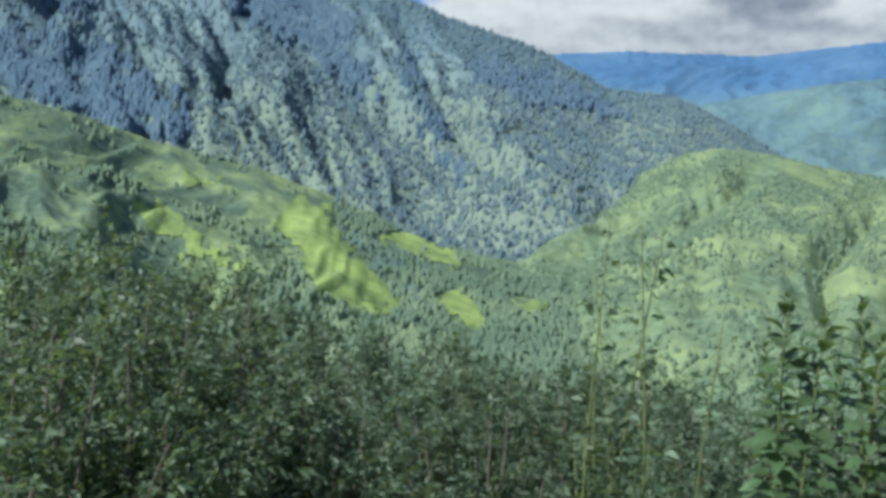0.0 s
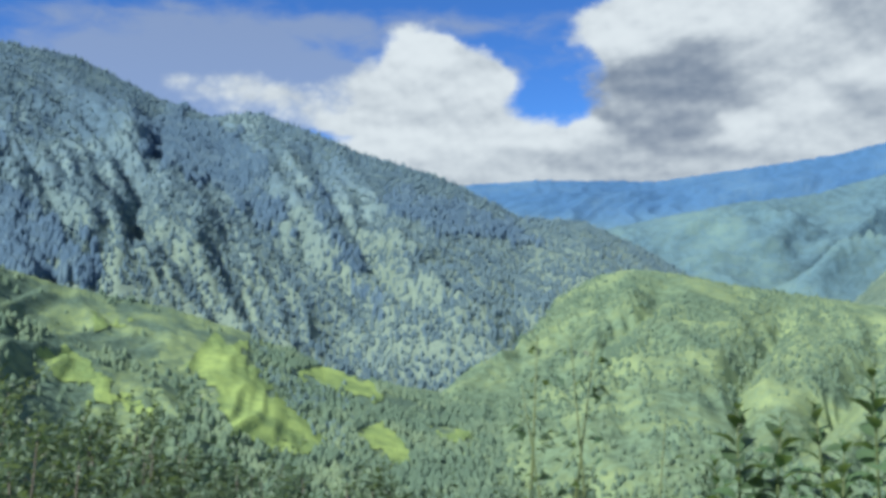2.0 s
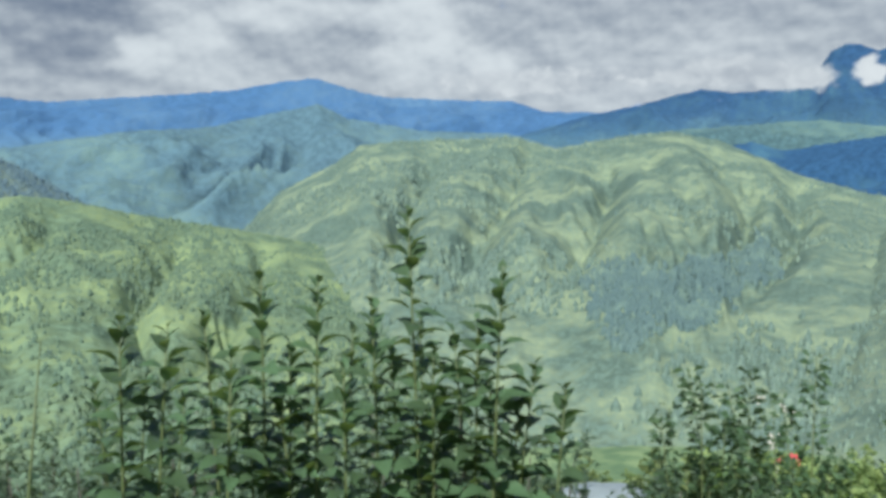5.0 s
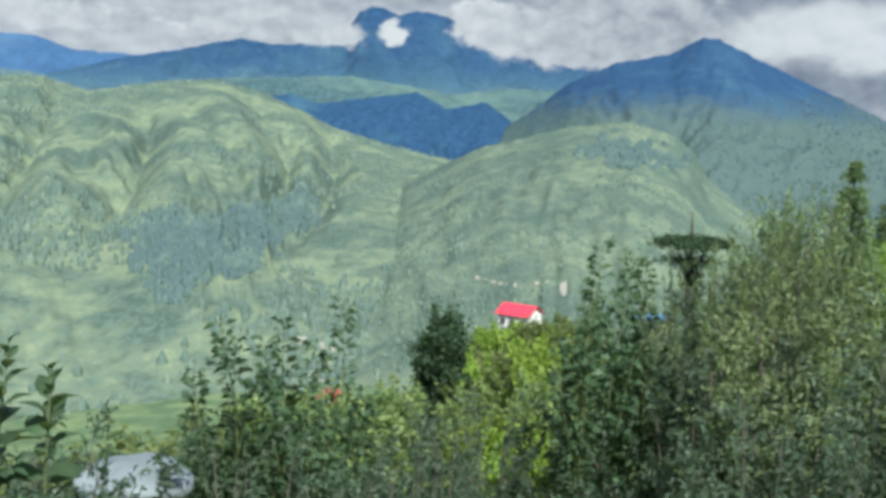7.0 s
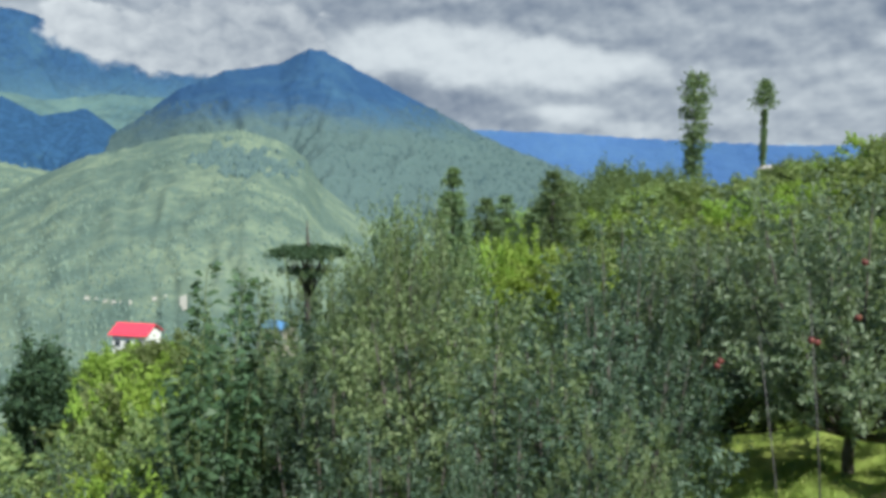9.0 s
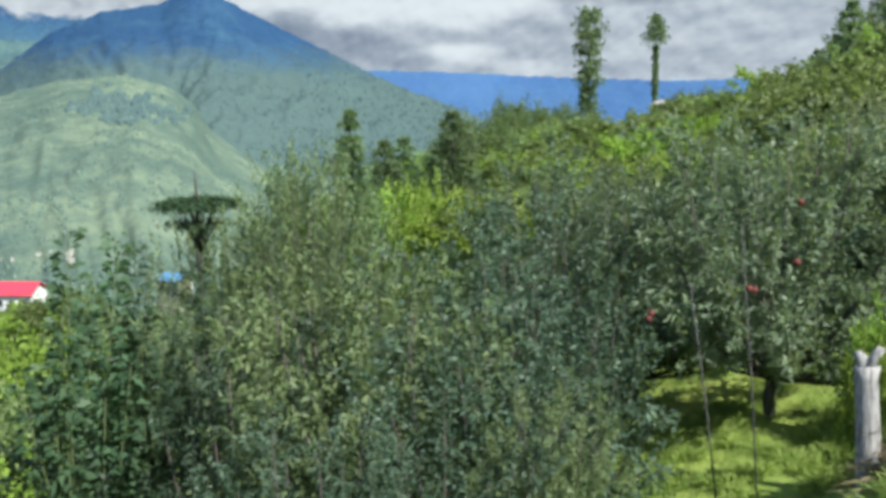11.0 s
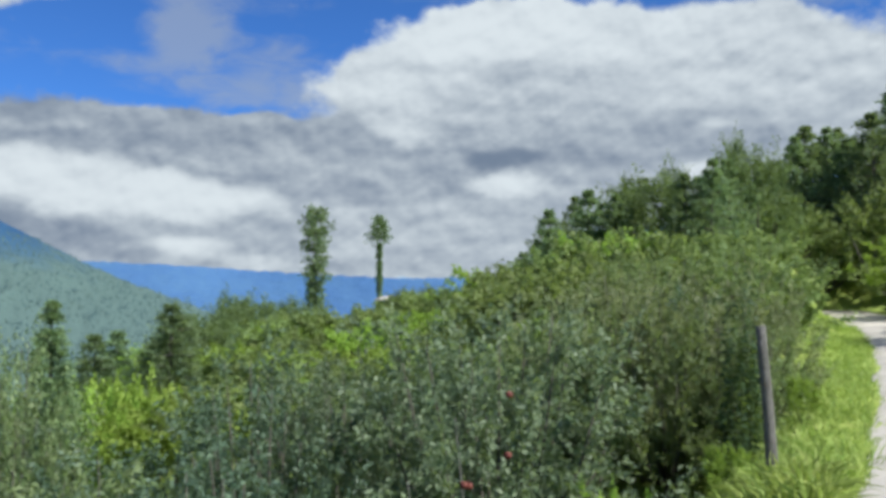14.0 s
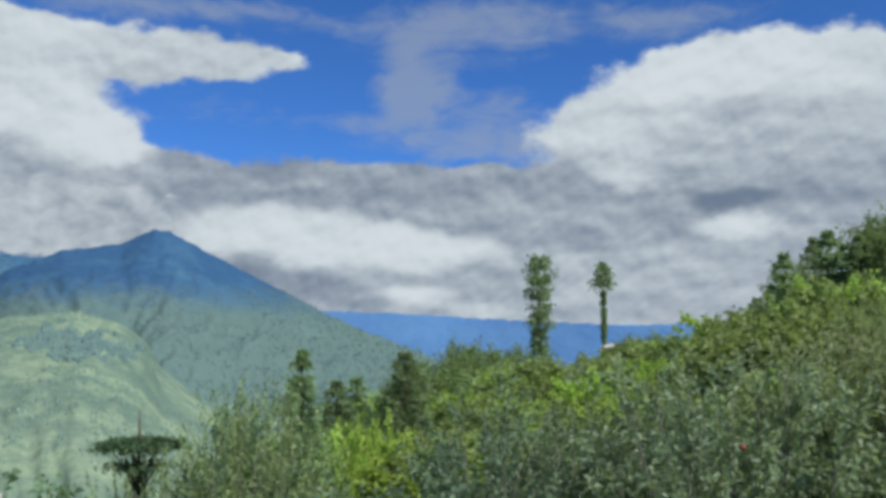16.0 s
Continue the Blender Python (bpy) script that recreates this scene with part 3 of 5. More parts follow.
RANGE_K = [(55, 1.5), (58, 3.3), (60, 3.7), (62, 3.15), (65, 3.6), (68.2, 4.0), (70.1, 2.95), (72.6, 3.5), (75.2, 1.6), (79, -1)]
RANGE_E = [(20, -7), (26, -3.4), (28, -1.8), (30.3, 0.6), (33.7, 2.4), (35.4, 3.65), (39.3, 4.0), (45.5, 4.16), (48.1, 3.4), (51.7, 4.1), (55.3, 4.4), (58, 3.9), (60.5, 2.8), (63, 1.6), (66.5, 0.6), (70.5, -0.3), (76, -2.5), (82, -5)]
RANGE_H = [(66, -5), (70, -1.5), (73, 1.2), (75.5, 3.0), (78, 4.8), (80.8, 6.05), (84.1, 6.5), (85.3, 7.2), (86, 7.5), (86.9, 7.4), (88.3, 6.65), (92.3, 4.6), (94, 3.8), (97, 2.2), (99.5, 1.1), (102.5, 0.0), (108, -2.5), (116, -6)]
RANGE_G = [(54, -10.5), (59.6, -7.6), (64, -4.66), (67.6, -1.7), (70.5, -0.3), (72.4, 0.6), (75.4, 1.3), (78.4, 2.1), (81.8, 2.4), (84.3, 1.6), (85.6, 0.7), (86.6, -1.0), (88, -2.2), (89.3, -3.1), (91.5, -4.5), (96, -7.5), (103, -10)]
RANGE_A = [(-50, 13), (-34, 14.6), (-28.4, 14.46), (-25.5, 14.04), (-19.9, 13.39), (-17.6, 12.42), (-15.5, 11.31), (-11.8, 10.21), (-9, 10.55), (-5.1, 9.2), (-2.5, 8.05), (2.4, 6.6), (4.7, 5.5), (8, 3.75), (12.1, 3.35), (15.1, 1.9), (17.4, 0.5), (21, -1.8), (26, -5)]
RANGE_C = [(-2, -8), (3.8, -4), (6.3, -3.15), (9.2, -2.1), (12.9, -0.1), (15.1, 0.31), (18.4, -0.15), (21, -0.75), (25, -1.4), (29.3, -2.1), (33.8, -3.05), (37, -4.2), (41, -6), (46, -8.5), (52, -11)]
RANGE_B = [(-50, 5), (-30.3, 2.6), (-25.4, 1.4), (-20.7, -0.2), (-14.2, -1.85), (-9.9, -3.35), (-7.7, -4.4), (-4.8, -5.8), (0, -7.3), (6, -9), (14, -11)]

CUTS_A = (
    ([(-12.2, 10.3), (-9.2, 5.5), (-6.6, 2.3), (-3.3, 0.5), (-2.3, -1.0)], 4.2, 40), ([(-20.1, 12.6), (-21.4, 8.6), (-22.5, 5.2), (-20.5, 0.7)], 4.6, 22),
    ([(-25.9, 10.4), (-26.6, 7.0), (-24.4, 3.8)], 2.4, 40), ([(-5.5, 8.4), (-3.3, 4.9), (0.4, -0.2), (2.6, -2.0)], 1.6, 45), ([(-15.3, 9.3), (-16.3, 5.4), (-17.0, 1.8)], 1.5, 40),
)
CUTS_E = (
    ([(46.4, 3.5), (43.6, -1.2), (41.8, -5.5)], 1.8, 50), ([(51.5, 1.5), (49.4, -3.6), (46.5, -7.0)], 1.8, 45), ([(53.8, -3.2), (55.7, -5.7), (57.3, -8.2)], 1.6, 40),
    ([(62.4, 2.8), (62.9, -0.7), (61.2, -3.7), (58.4, -7.1), (55.4, -9.0)], 1.8, 45), ([(57.3, 4.5), (60.0, 0.3), (59.0, -3.8)], 1.5, 45), ([(40.1, 2.6), (38.8, 0.1), (37.4, -2.3)], 1.4, 45),
)
CUTS_C = (
    ([(17.3, -0.5), (15.1, -2.7), (12.9, -4.1), (10.7, -5.9)], 1.3, 22), ([(23.9, -2.7), (21.3, -6.0), (22.3, -9.6)], 1.5, 24),
    ([(29.2, -4.1), (26.7, -7.7), (23.8, -11.3)], 1.5, 22), ([(13.6, -0.5), (11.0, -3.4), (7.8, -4.8)], 1.2, 18),
)
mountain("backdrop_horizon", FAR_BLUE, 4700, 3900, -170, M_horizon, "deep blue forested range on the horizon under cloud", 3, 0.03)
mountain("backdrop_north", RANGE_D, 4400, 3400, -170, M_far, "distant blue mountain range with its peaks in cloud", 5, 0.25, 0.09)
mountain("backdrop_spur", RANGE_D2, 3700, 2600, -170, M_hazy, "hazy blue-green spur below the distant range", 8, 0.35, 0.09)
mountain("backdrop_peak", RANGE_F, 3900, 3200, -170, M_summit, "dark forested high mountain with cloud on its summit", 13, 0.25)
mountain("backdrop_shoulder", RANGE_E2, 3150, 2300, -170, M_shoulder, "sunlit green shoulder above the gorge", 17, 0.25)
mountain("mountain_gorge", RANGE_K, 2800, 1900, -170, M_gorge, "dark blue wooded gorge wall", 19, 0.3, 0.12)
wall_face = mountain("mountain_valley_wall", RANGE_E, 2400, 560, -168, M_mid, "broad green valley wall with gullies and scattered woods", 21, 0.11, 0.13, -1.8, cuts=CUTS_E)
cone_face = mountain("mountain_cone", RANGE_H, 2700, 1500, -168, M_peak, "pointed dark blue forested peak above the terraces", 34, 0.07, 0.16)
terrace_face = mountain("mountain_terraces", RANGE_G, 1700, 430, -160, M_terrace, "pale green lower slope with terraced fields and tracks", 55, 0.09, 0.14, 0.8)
# haze and cloud shade of this face are in its blue forest colour
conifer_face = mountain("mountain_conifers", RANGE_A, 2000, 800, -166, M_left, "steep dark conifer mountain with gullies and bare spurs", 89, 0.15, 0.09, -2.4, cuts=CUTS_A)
spur_face = mountain("mountain_scrub_spur", RANGE_C, 1300, 380, -160, M_spur, "rounded green scrub-covered spur running down to the valley", 144, 0.24, 0.07, cuts=CUTS_C)
meadow_face = mountain("mountain_meadows", RANGE_B, 800, 230, -140, M_meadow, "lower wooded hill with bright yellow-green meadows", 233, 0.22, 0.07)


# cloud lying on the summits: bearing, height, half widths, light
CAPS = [
    (66.7, 7.8, 0.7, 1.0, 0.95), (71.8, 8.5, 1.3, 1.0, 0.85), (73.6, 8.0, 1.8, 1.3, 0.75), (77.5, 7.8, 2.8, 1.4, 0.7), (81.0, 8.0, 3.5, 1.5, 0.55),
    (83.6, 7.9, 2.0, 1.2, 0.5), (62.9, 7.3, 1.8, 0.7, 0.8), (58.5, 8.0, 3.6, 0.9, 0.7), (79.1, 7.4, 3.6, 1.2, 0.7), (83.0, 8.8, 3.0, 1.4, 0.6), (46.0, 7.6, 6.0, 0.8, 0.8),
]


def cap_material():
    m = bpy.data.materials.new("summit_cloud")
    m.use_nodes = True
    n = Nodes(m.node_tree)
    m.node_tree.nodes.remove(m.node_tree.nodes["Principled BSDF"])
    axis = n.add("ShaderNodeSeparateXYZ")
    n.put(axis.inputs[0], n.add("ShaderNodeNewGeometry").outputs["Position"])
    x, y, z = axis.outputs
    side = n.math("MULTIPLY", n.math("ARCTAN2", x, y), 180 / math.pi)
    rise = n.math("MULTIPLY", n.math("ARCTANGENT", n.math("DIVIDE", z, 3100.0)), 180 / math.pi)
    spot = n.add("ShaderNodeCombineXYZ")
    n.put(spot.inputs[0], side)
    n.put(spot.inputs[1], n.math("MULTIPLY", rise, 1.4))
    ragged = n.noise(spot.outputs[0], 0.7, 4.0, 0.5, 0.3)
    sway = n.math("MULTIPLY_ADD", n.noise(spot.outputs[0], 0.5, 3.0), 2.4, -1.2)
    side, rise = n.math("ADD", side, sway), n.math("MULTIPLY_ADD", sway, -0.4, rise)
    total, light = 0.0001, 0.0
    for b, e, wb, we, shine_ in CAPS:
        db, de = n.math("MULTIPLY_ADD", side, 1 / wb, -b / wb), n.math("MULTIPLY_ADD", rise, 1 / we, -e / we)
        w = n.math("POWER", 0.5, n.math("MULTIPLY_ADD", db, db, n.math("MULTIPLY", de, de)))
        total = n.math("ADD", total, w)
        light = n.math("MULTIPLY_ADD", w, shine_, light)
    alpha = n.ramp(n.math("MULTIPLY_ADD", ragged, 1.5, n.math("ADD", total, -0.75)), 0.35, 0.85)
    bright = n.math("MULTIPLY_ADD", ragged, 0.7, n.math("MULTIPLY_ADD", n.math("DIVIDE", light, total), 1.0, -0.38))
    # the cloud's sunlit white and grey parts are painted into its emission
    glow = n.add("ShaderNodeEmission")
    glow.inputs["Strength"].default_value = 0.095
    n.put(glow.inputs["Color"], n.mix(n.ramp(bright, 0.1, 1.1), (1.5, 1.9, 2.5), (5.4, 5.9, 6.2)))
    both = n.add("ShaderNodeMixShader")
    n.put(both.inputs[0], alpha)
    n.put(both.inputs[1], n.add("ShaderNodeBsdfTransparent").outputs[0])
    n.put(both.inputs[2], glow.outputs[0])
    n.put(m.node_tree.nodes["Material Output"].inputs["Surface"], both.outputs[0])
    return m


CB, CE = np.meshgrid(np.arange(34, 93, 1.0) * D2R, np.arange(5.0, 12.1, 0.5) * D2R)
cap = new("backdrop_cloud", grid_mesh("backdrop_cloud", 3100 * np.sin(CB), 3100 * np.cos(CB), 3100 * np.tan(CE), cap_material()))
tagged(cap, "ragged white cloud lying on the mountain summits", "cloud", kind="structure")


def inside(b, e, ring_):
    """Which of the points lie inside a closed outline of (bearing, height angle)."""
    hit = np.zeros(b.shape, bool)
    for (b0, e0), (b1, e1) in zip(ring_, ring_[1:] + ring_[:1]):
        cross = (e0 > e) != (e1 > e)
        hit ^= cross & (b < (b1 - b0) * (e - e0) / (e1 - e0 + 1e-9) + b0)
    return hit


def angles(x, y, z):
    return np.degrees(np.arctan2(x, y)), np.degrees(np.arctan2(z - 1.6, np.hypot(x, y)))


def field(name, face, ring_, mat, label, lift=0.8, wobble=0.45, category="meadow"):
    """A meadow: the part of a mountain's face inside an outline, lying just on it."""
    X, Y, Z = face
    b, e = angles(X, Y, Z)
    wob = wobble * fbm(b * 1.2, e * 1.2, 3, 71)
    take = inside(b + wob, e + wob, ring_)
    ids = -np.ones(X.shape, int)
    ids[take] = np.arange(take.sum())
    verts = np.stack([X[take], Y[take], Z[take] + lift], axis=1)
    cell = take[:-1, :-1] & take[1:, :-1] & take[:-1, 1:] & take[1:, 1:]
    i, j = np.nonzero(cell)
    faces = [(ids[p, q], ids[p, q + 1], ids[p + 1, q + 1], ids[p + 1, q]) for p, q in zip(i, j)]
    if faces:
        tagged(new(name, mesh_from(name, verts, faces, mat, smooth=True)), label, category, kind="structure")


FIELD_BIG = [(-13.5, -5.4), (-12.1, -3.6), (-9.9, -4.0), (-8.4, -6.9), (-4.7, -10.5), (-6.2, -11.6), (-10.6, -9.8), (-11.7, -7.6)]
FIELD_UPPER = [(-6.9, -6.2), (-4.4, -5.4), (-1.7, -6.9), (-1.1, -8.4), (-2.1, -8.6), (-3.6, -7.3), (-6.2, -6.9)]
FIELD_LOW = [(-3.0, -10.0), (-1.4, -9.2), (0.8, -11.3), (0.2, -12.4), (-1.8, -11.4)]
FIELD_EDGE = [(1.2, -9.6), (3.8, -9.8), (5.6, -10.9), (3.2, -10.8)]
FIELD_LEFT = [(-22.5, -3.8), (-20.2, -3.5), (-15.0, -8.3), (-16.0, -9.0), (-21.2, -5.6)]
FIELD_TOP = [(-19.8, -1.8), (-17.8, -1.8), (-16.4, -3.2), (-19.1, -2.8)]
HEDGE_LONG = [(-9.9, -3.6), (-8.6, -3.8), (-6.6, -6.9), (-2.9, -10.9), (-3.9, -11.5), (-7.9, -7.6)]
HEDGE_UPPER = [(-6.3, -6.8), (-3.5, -7.2), (-3.5, -8.3), (-6.1, -8.3)]
HEDGE_LOW = [(-3.7, -8.3), (-1.6, -8.3), (-1.6, -9.7), (-3.2, -9.7)]
FIELD_SPUR = [(21.8, -9.5), (23.5, -7.6), (25.5, -8.2), (26.5, -6.6), (28.4, -8.0), (28, -10.5), (26, -12.0), (24, -10.4)]
FIELD_SADDLE = [(4.4, -3.5), (8.4, -1.9), (9.1, -2.6), (6.2, -4.2)]
for ring_ in (FIELD_BIG, FIELD_UPPER, FIELD_LOW, FIELD_LEFT, FIELD_TOP, FIELD_EDGE):
    field("meadow", meadow_face, ring_, M_field, "bright yellow-green meadow on the wooded hill")
for ring_ in (FIELD_SADDLE,):
    field("meadow", spur_face, ring_, M_field, "bright green clearing on the scrub spur")
GULLY_WOOD = [(50.3, -4.7), (52.6, -3.6), (55.4, -4.0), (58.5, -3.4), (61.0, -1.8), (61.8, -3.6), (59.6, -6.2), (57.1, -7.6), (52.6, -9.6), (50.6, -7.8)]
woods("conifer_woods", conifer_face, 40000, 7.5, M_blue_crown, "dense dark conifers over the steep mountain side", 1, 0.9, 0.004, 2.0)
# dense stands over the shaded patches; the shade is in their crown colour
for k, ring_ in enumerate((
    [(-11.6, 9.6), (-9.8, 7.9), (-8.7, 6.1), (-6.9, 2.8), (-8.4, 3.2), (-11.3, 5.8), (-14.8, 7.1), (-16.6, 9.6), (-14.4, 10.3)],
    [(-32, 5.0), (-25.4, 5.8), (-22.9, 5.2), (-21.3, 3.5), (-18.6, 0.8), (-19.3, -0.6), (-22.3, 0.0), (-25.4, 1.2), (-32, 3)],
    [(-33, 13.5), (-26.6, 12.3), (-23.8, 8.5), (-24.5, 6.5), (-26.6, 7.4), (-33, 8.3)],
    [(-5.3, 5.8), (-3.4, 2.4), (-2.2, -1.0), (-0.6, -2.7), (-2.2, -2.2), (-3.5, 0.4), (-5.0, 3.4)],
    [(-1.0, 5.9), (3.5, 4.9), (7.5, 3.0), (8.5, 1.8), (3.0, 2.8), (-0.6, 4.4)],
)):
    woods("fir_stand", conifer_face, (5200, 3600, 2600, 1500, 1600)[k], 13.0, M_shade_crown, "dense blue-green fir stand on the mountain side", 30 + k, 1.0, 0.004, 2.0, only=ring_)
woods("meadow_woods", meadow_face, 13000, 4.8, M_crown, "scattered trees and hedgerows between the meadows", 2, 0.35, 0.012, keep_out=(FIELD_BIG, FIELD_UPPER, FIELD_LEFT, FIELD_LOW, FIELD_EDGE))
for k, ring_ in enumerate((HEDGE_LONG, HEDGE_UPPER, HEDGE_LOW)):
    woods("hedgerow", meadow_face, 260 if k == 0 else 110, 4.4, M_gully, "dark hedgerow of trees between the meadows", 12 + k, 1.0, 0.01, only=ring_)
woods("spur_scrub", spur_face, 11000, 4.0, M_crown, "scrub and small trees over the rounded spur", 3, 0.6, 0.008, keep_out=(FIELD_SPUR, FIELD_SADDLE))
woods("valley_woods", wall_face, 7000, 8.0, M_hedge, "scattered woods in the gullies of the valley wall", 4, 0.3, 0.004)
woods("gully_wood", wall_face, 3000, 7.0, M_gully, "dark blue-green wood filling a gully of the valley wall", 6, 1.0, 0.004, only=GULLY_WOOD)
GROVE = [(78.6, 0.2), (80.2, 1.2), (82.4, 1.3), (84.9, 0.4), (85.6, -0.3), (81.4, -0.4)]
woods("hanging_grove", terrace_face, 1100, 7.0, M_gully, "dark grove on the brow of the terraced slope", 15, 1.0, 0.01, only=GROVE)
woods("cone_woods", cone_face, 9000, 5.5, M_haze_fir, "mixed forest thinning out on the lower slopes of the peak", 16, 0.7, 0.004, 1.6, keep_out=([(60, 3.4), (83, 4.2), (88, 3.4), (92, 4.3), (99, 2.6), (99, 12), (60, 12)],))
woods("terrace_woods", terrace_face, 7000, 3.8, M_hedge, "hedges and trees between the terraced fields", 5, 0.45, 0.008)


# ---------------------------------------------------------------- trees
def tube(points, radii, sides=6):
    """A tapered tube along points: its vertices and faces."""
    verts, faces = [], []
    for k, (p, r) in enumerate(zip(points, radii)):
        p = Vector(p)
        way = (Vector(points[min(k + 1, len(points) - 1)]) - Vector(points[max(k - 1, 0)])).normalized()
        side = way.cross(Vector((0.31, 0.95, 0.1))).normalized()
        up = way.cross(side)
        for a in range(sides):
            w = 2 * math.pi * a / sides
            verts.append(p + (side * math.cos(w) + up * math.sin(w)) * r)
    for k in range(len(points) - 1):
        for a in range(sides):
            c = (a + 1) % sides
            faces.append((k * sides + a, k * sides + c, (k + 1) * sides + c, (k + 1) * sides + a))
    faces.append(tuple(range(sides))[::-1])
    faces.append(tuple(range((len(points) - 1) * sides, len(points) * sides)))
    return verts, faces


def tubes_mesh(name, many, mat):
    verts, faces = [], []
    for v, f in many:
        o = len(verts)
        verts += v
        faces += [tuple(i + o for i in q) for q in f]
    return mesh_from(name, verts, faces, mat, smooth=True)


def leaves_mesh(name, place, way, size, mat, rng, width=0.5, droop=0.25):
    """Pointed leaves, each of four corners with a fold: place and way are n x 3."""
    n = len(place)
    size = size * (0.7 + 0.6 * rng.random(n))[:, None]
    w = way + rng.normal(0, 0.35, (n, 3))
    w /= np.linalg.norm(w, axis=1)[:, None]
    side = np.cross(w, rng.normal(0, 1, (n, 3)))
    side /= np.linalg.norm(side, axis=1)[:, None]
    nrm = np.cross(side, w)
    mid = place + w * size * 0.5
    tip = place + w * size - np.array([0, 0, 1.0]) * size * droop
    v = np.stack([place, mid + side * size * width * 0.5 + nrm * size * 0.08, tip, mid - side * size * width * 0.5 + nrm * size * 0.08], axis=1).reshape(-1, 3)
    me = bpy.data.meshes.new(name)
    me.vertices.add(4 * n)
    me.vertices.foreach_set("co", v.ravel())
    me.loops.add(4 * n)
    me.loops.foreach_set("vertex_index", np.arange(4 * n, dtype=np.int32))
    me.polygons.add(n)
    me.polygons.foreach_set("loop_start", np.arange(0, 4 * n, 4, dtype=np.int32))
    me.materials.append(mat)
    me.update(calc_edges=True)
    return me


def broad_tree(name, label, height, spread, mat, seed, shoots=150, per=28, leaf=0.085, category="tree", group="", stem=0.3, upright=1.0, density=1.0, clumps=30, loose=0.2):
    """Short trunk, spreading limbs and a crown of leafy upright shoots; its foot lies at the origin."""
    rng = np.random.default_rng(seed)
    ob = thing(name, label, category, group)
    base = height * stem
    limbs = [tube([(0, 0, -0.3), (0.03, 0.02, base * 0.6), (0.0, 0.05, base)], [0.035 * height, 0.026 * height, 0.022 * height], 8)]
    tips = []
    for k in range(7):
        a = 2 * math.pi * (k + rng.random() * 0.6) / 7
        out = spread * (0.45 + 0.35 * rng.random())
        up = base + (height - base) * (0.35 + 0.4 * rng.random())
        p0, p2 = Vector((0, 0, base * 0.95)), Vector((math.cos(a) * out, math.sin(a) * out, up))
        p1 = p0.lerp(p2, 0.5) + Vector((math.cos(a), math.sin(a), -0.3)) * 0.12 * spread
        limbs.append(tube([p0, p1, p2], [0.017 * height, 0.011 * height, 0.004 * height], 5))
        tips += [p1, p2]
    part("trunk", tubes_mesh("trunk", limbs, M_bark), ob)
    # shoots, gathered in clumps with gaps between them
    n = int(shoots * density)
    c = rng.normal(0, 1, (clumps, 3))
    c /= np.linalg.norm(c, axis=1)[:, None]
    c[:, 2] = np.where(c[:, 2] < -0.5, -c[:, 2], c[:, 2])
    r = (0.5 + 0.45 * rng.random(clumps) ** 0.7)[:, None]
    half = (height - base) * 0.5
    c = c * r * np.array([spread, spread, half])
    pick = rng.integers(0, clumps, n)
    root = c[pick] + rng.normal(0, 1, (n, 3)) * np.array([spread, spread, half]) * 0.13
    u = root / np.array([spread, spread, half])
    u /= np.linalg.norm(u, axis=1)[:, None] + 1e-6
    root[:, 2] += base + half
    way = u * np.array([0.8, 0.8, 0.35]) + np.array([0, 0, 0.75 * upright]) + rng.normal(0, 0.22, (n, 3))
    way /= np.linalg.norm(way, axis=1)[:, None]
    length = (0.06 + loose * rng.random(n) ** 1.5) * height * np.where(u[:, 2] > 0.35, 1.4, 1.0)
    t = rng.random((n, per))
    place = root[:, None] + way[:, None] * (length[:, None] * t)[..., None] + rng.normal(0, 0.014 * height, (n, per, 3))
    lw = way[:, None] * 0.7 + rng.normal(0, 0.8, (n, per, 3))
    lw /= np.linalg.norm(lw, axis=2)[..., None]
    part("crown", leaves_mesh("crown", place.reshape(-1, 3), lw.reshape(-1, 3), leaf, mat, rng), ob)
    return ob


def set_on(ob, b, d, ex=0.0, ey=0.0, scale=1.0, turn=0.0, sink=0.05, zscale=1.0):
    p = polar(b, d, 0, ex, ey)
    ob.matrix_world = Matrix.Translation((p.x, p.y, gz(p.x, p.y) - sink)) @ Matrix.Rotation(turn, 4, "Z") @ Matrix.Diagonal((scale, scale, scale * zscale, 1))
    return ob


def again(ob, b, d, ex=0.0, ey=0.0, scale=1.0, turn=0.0, sink=0.05, zscale=1.0):
    c = copy_thing(ob, Matrix())
    return set_on(c, b, d, ex, ey, scale, turn, sink, zscale)



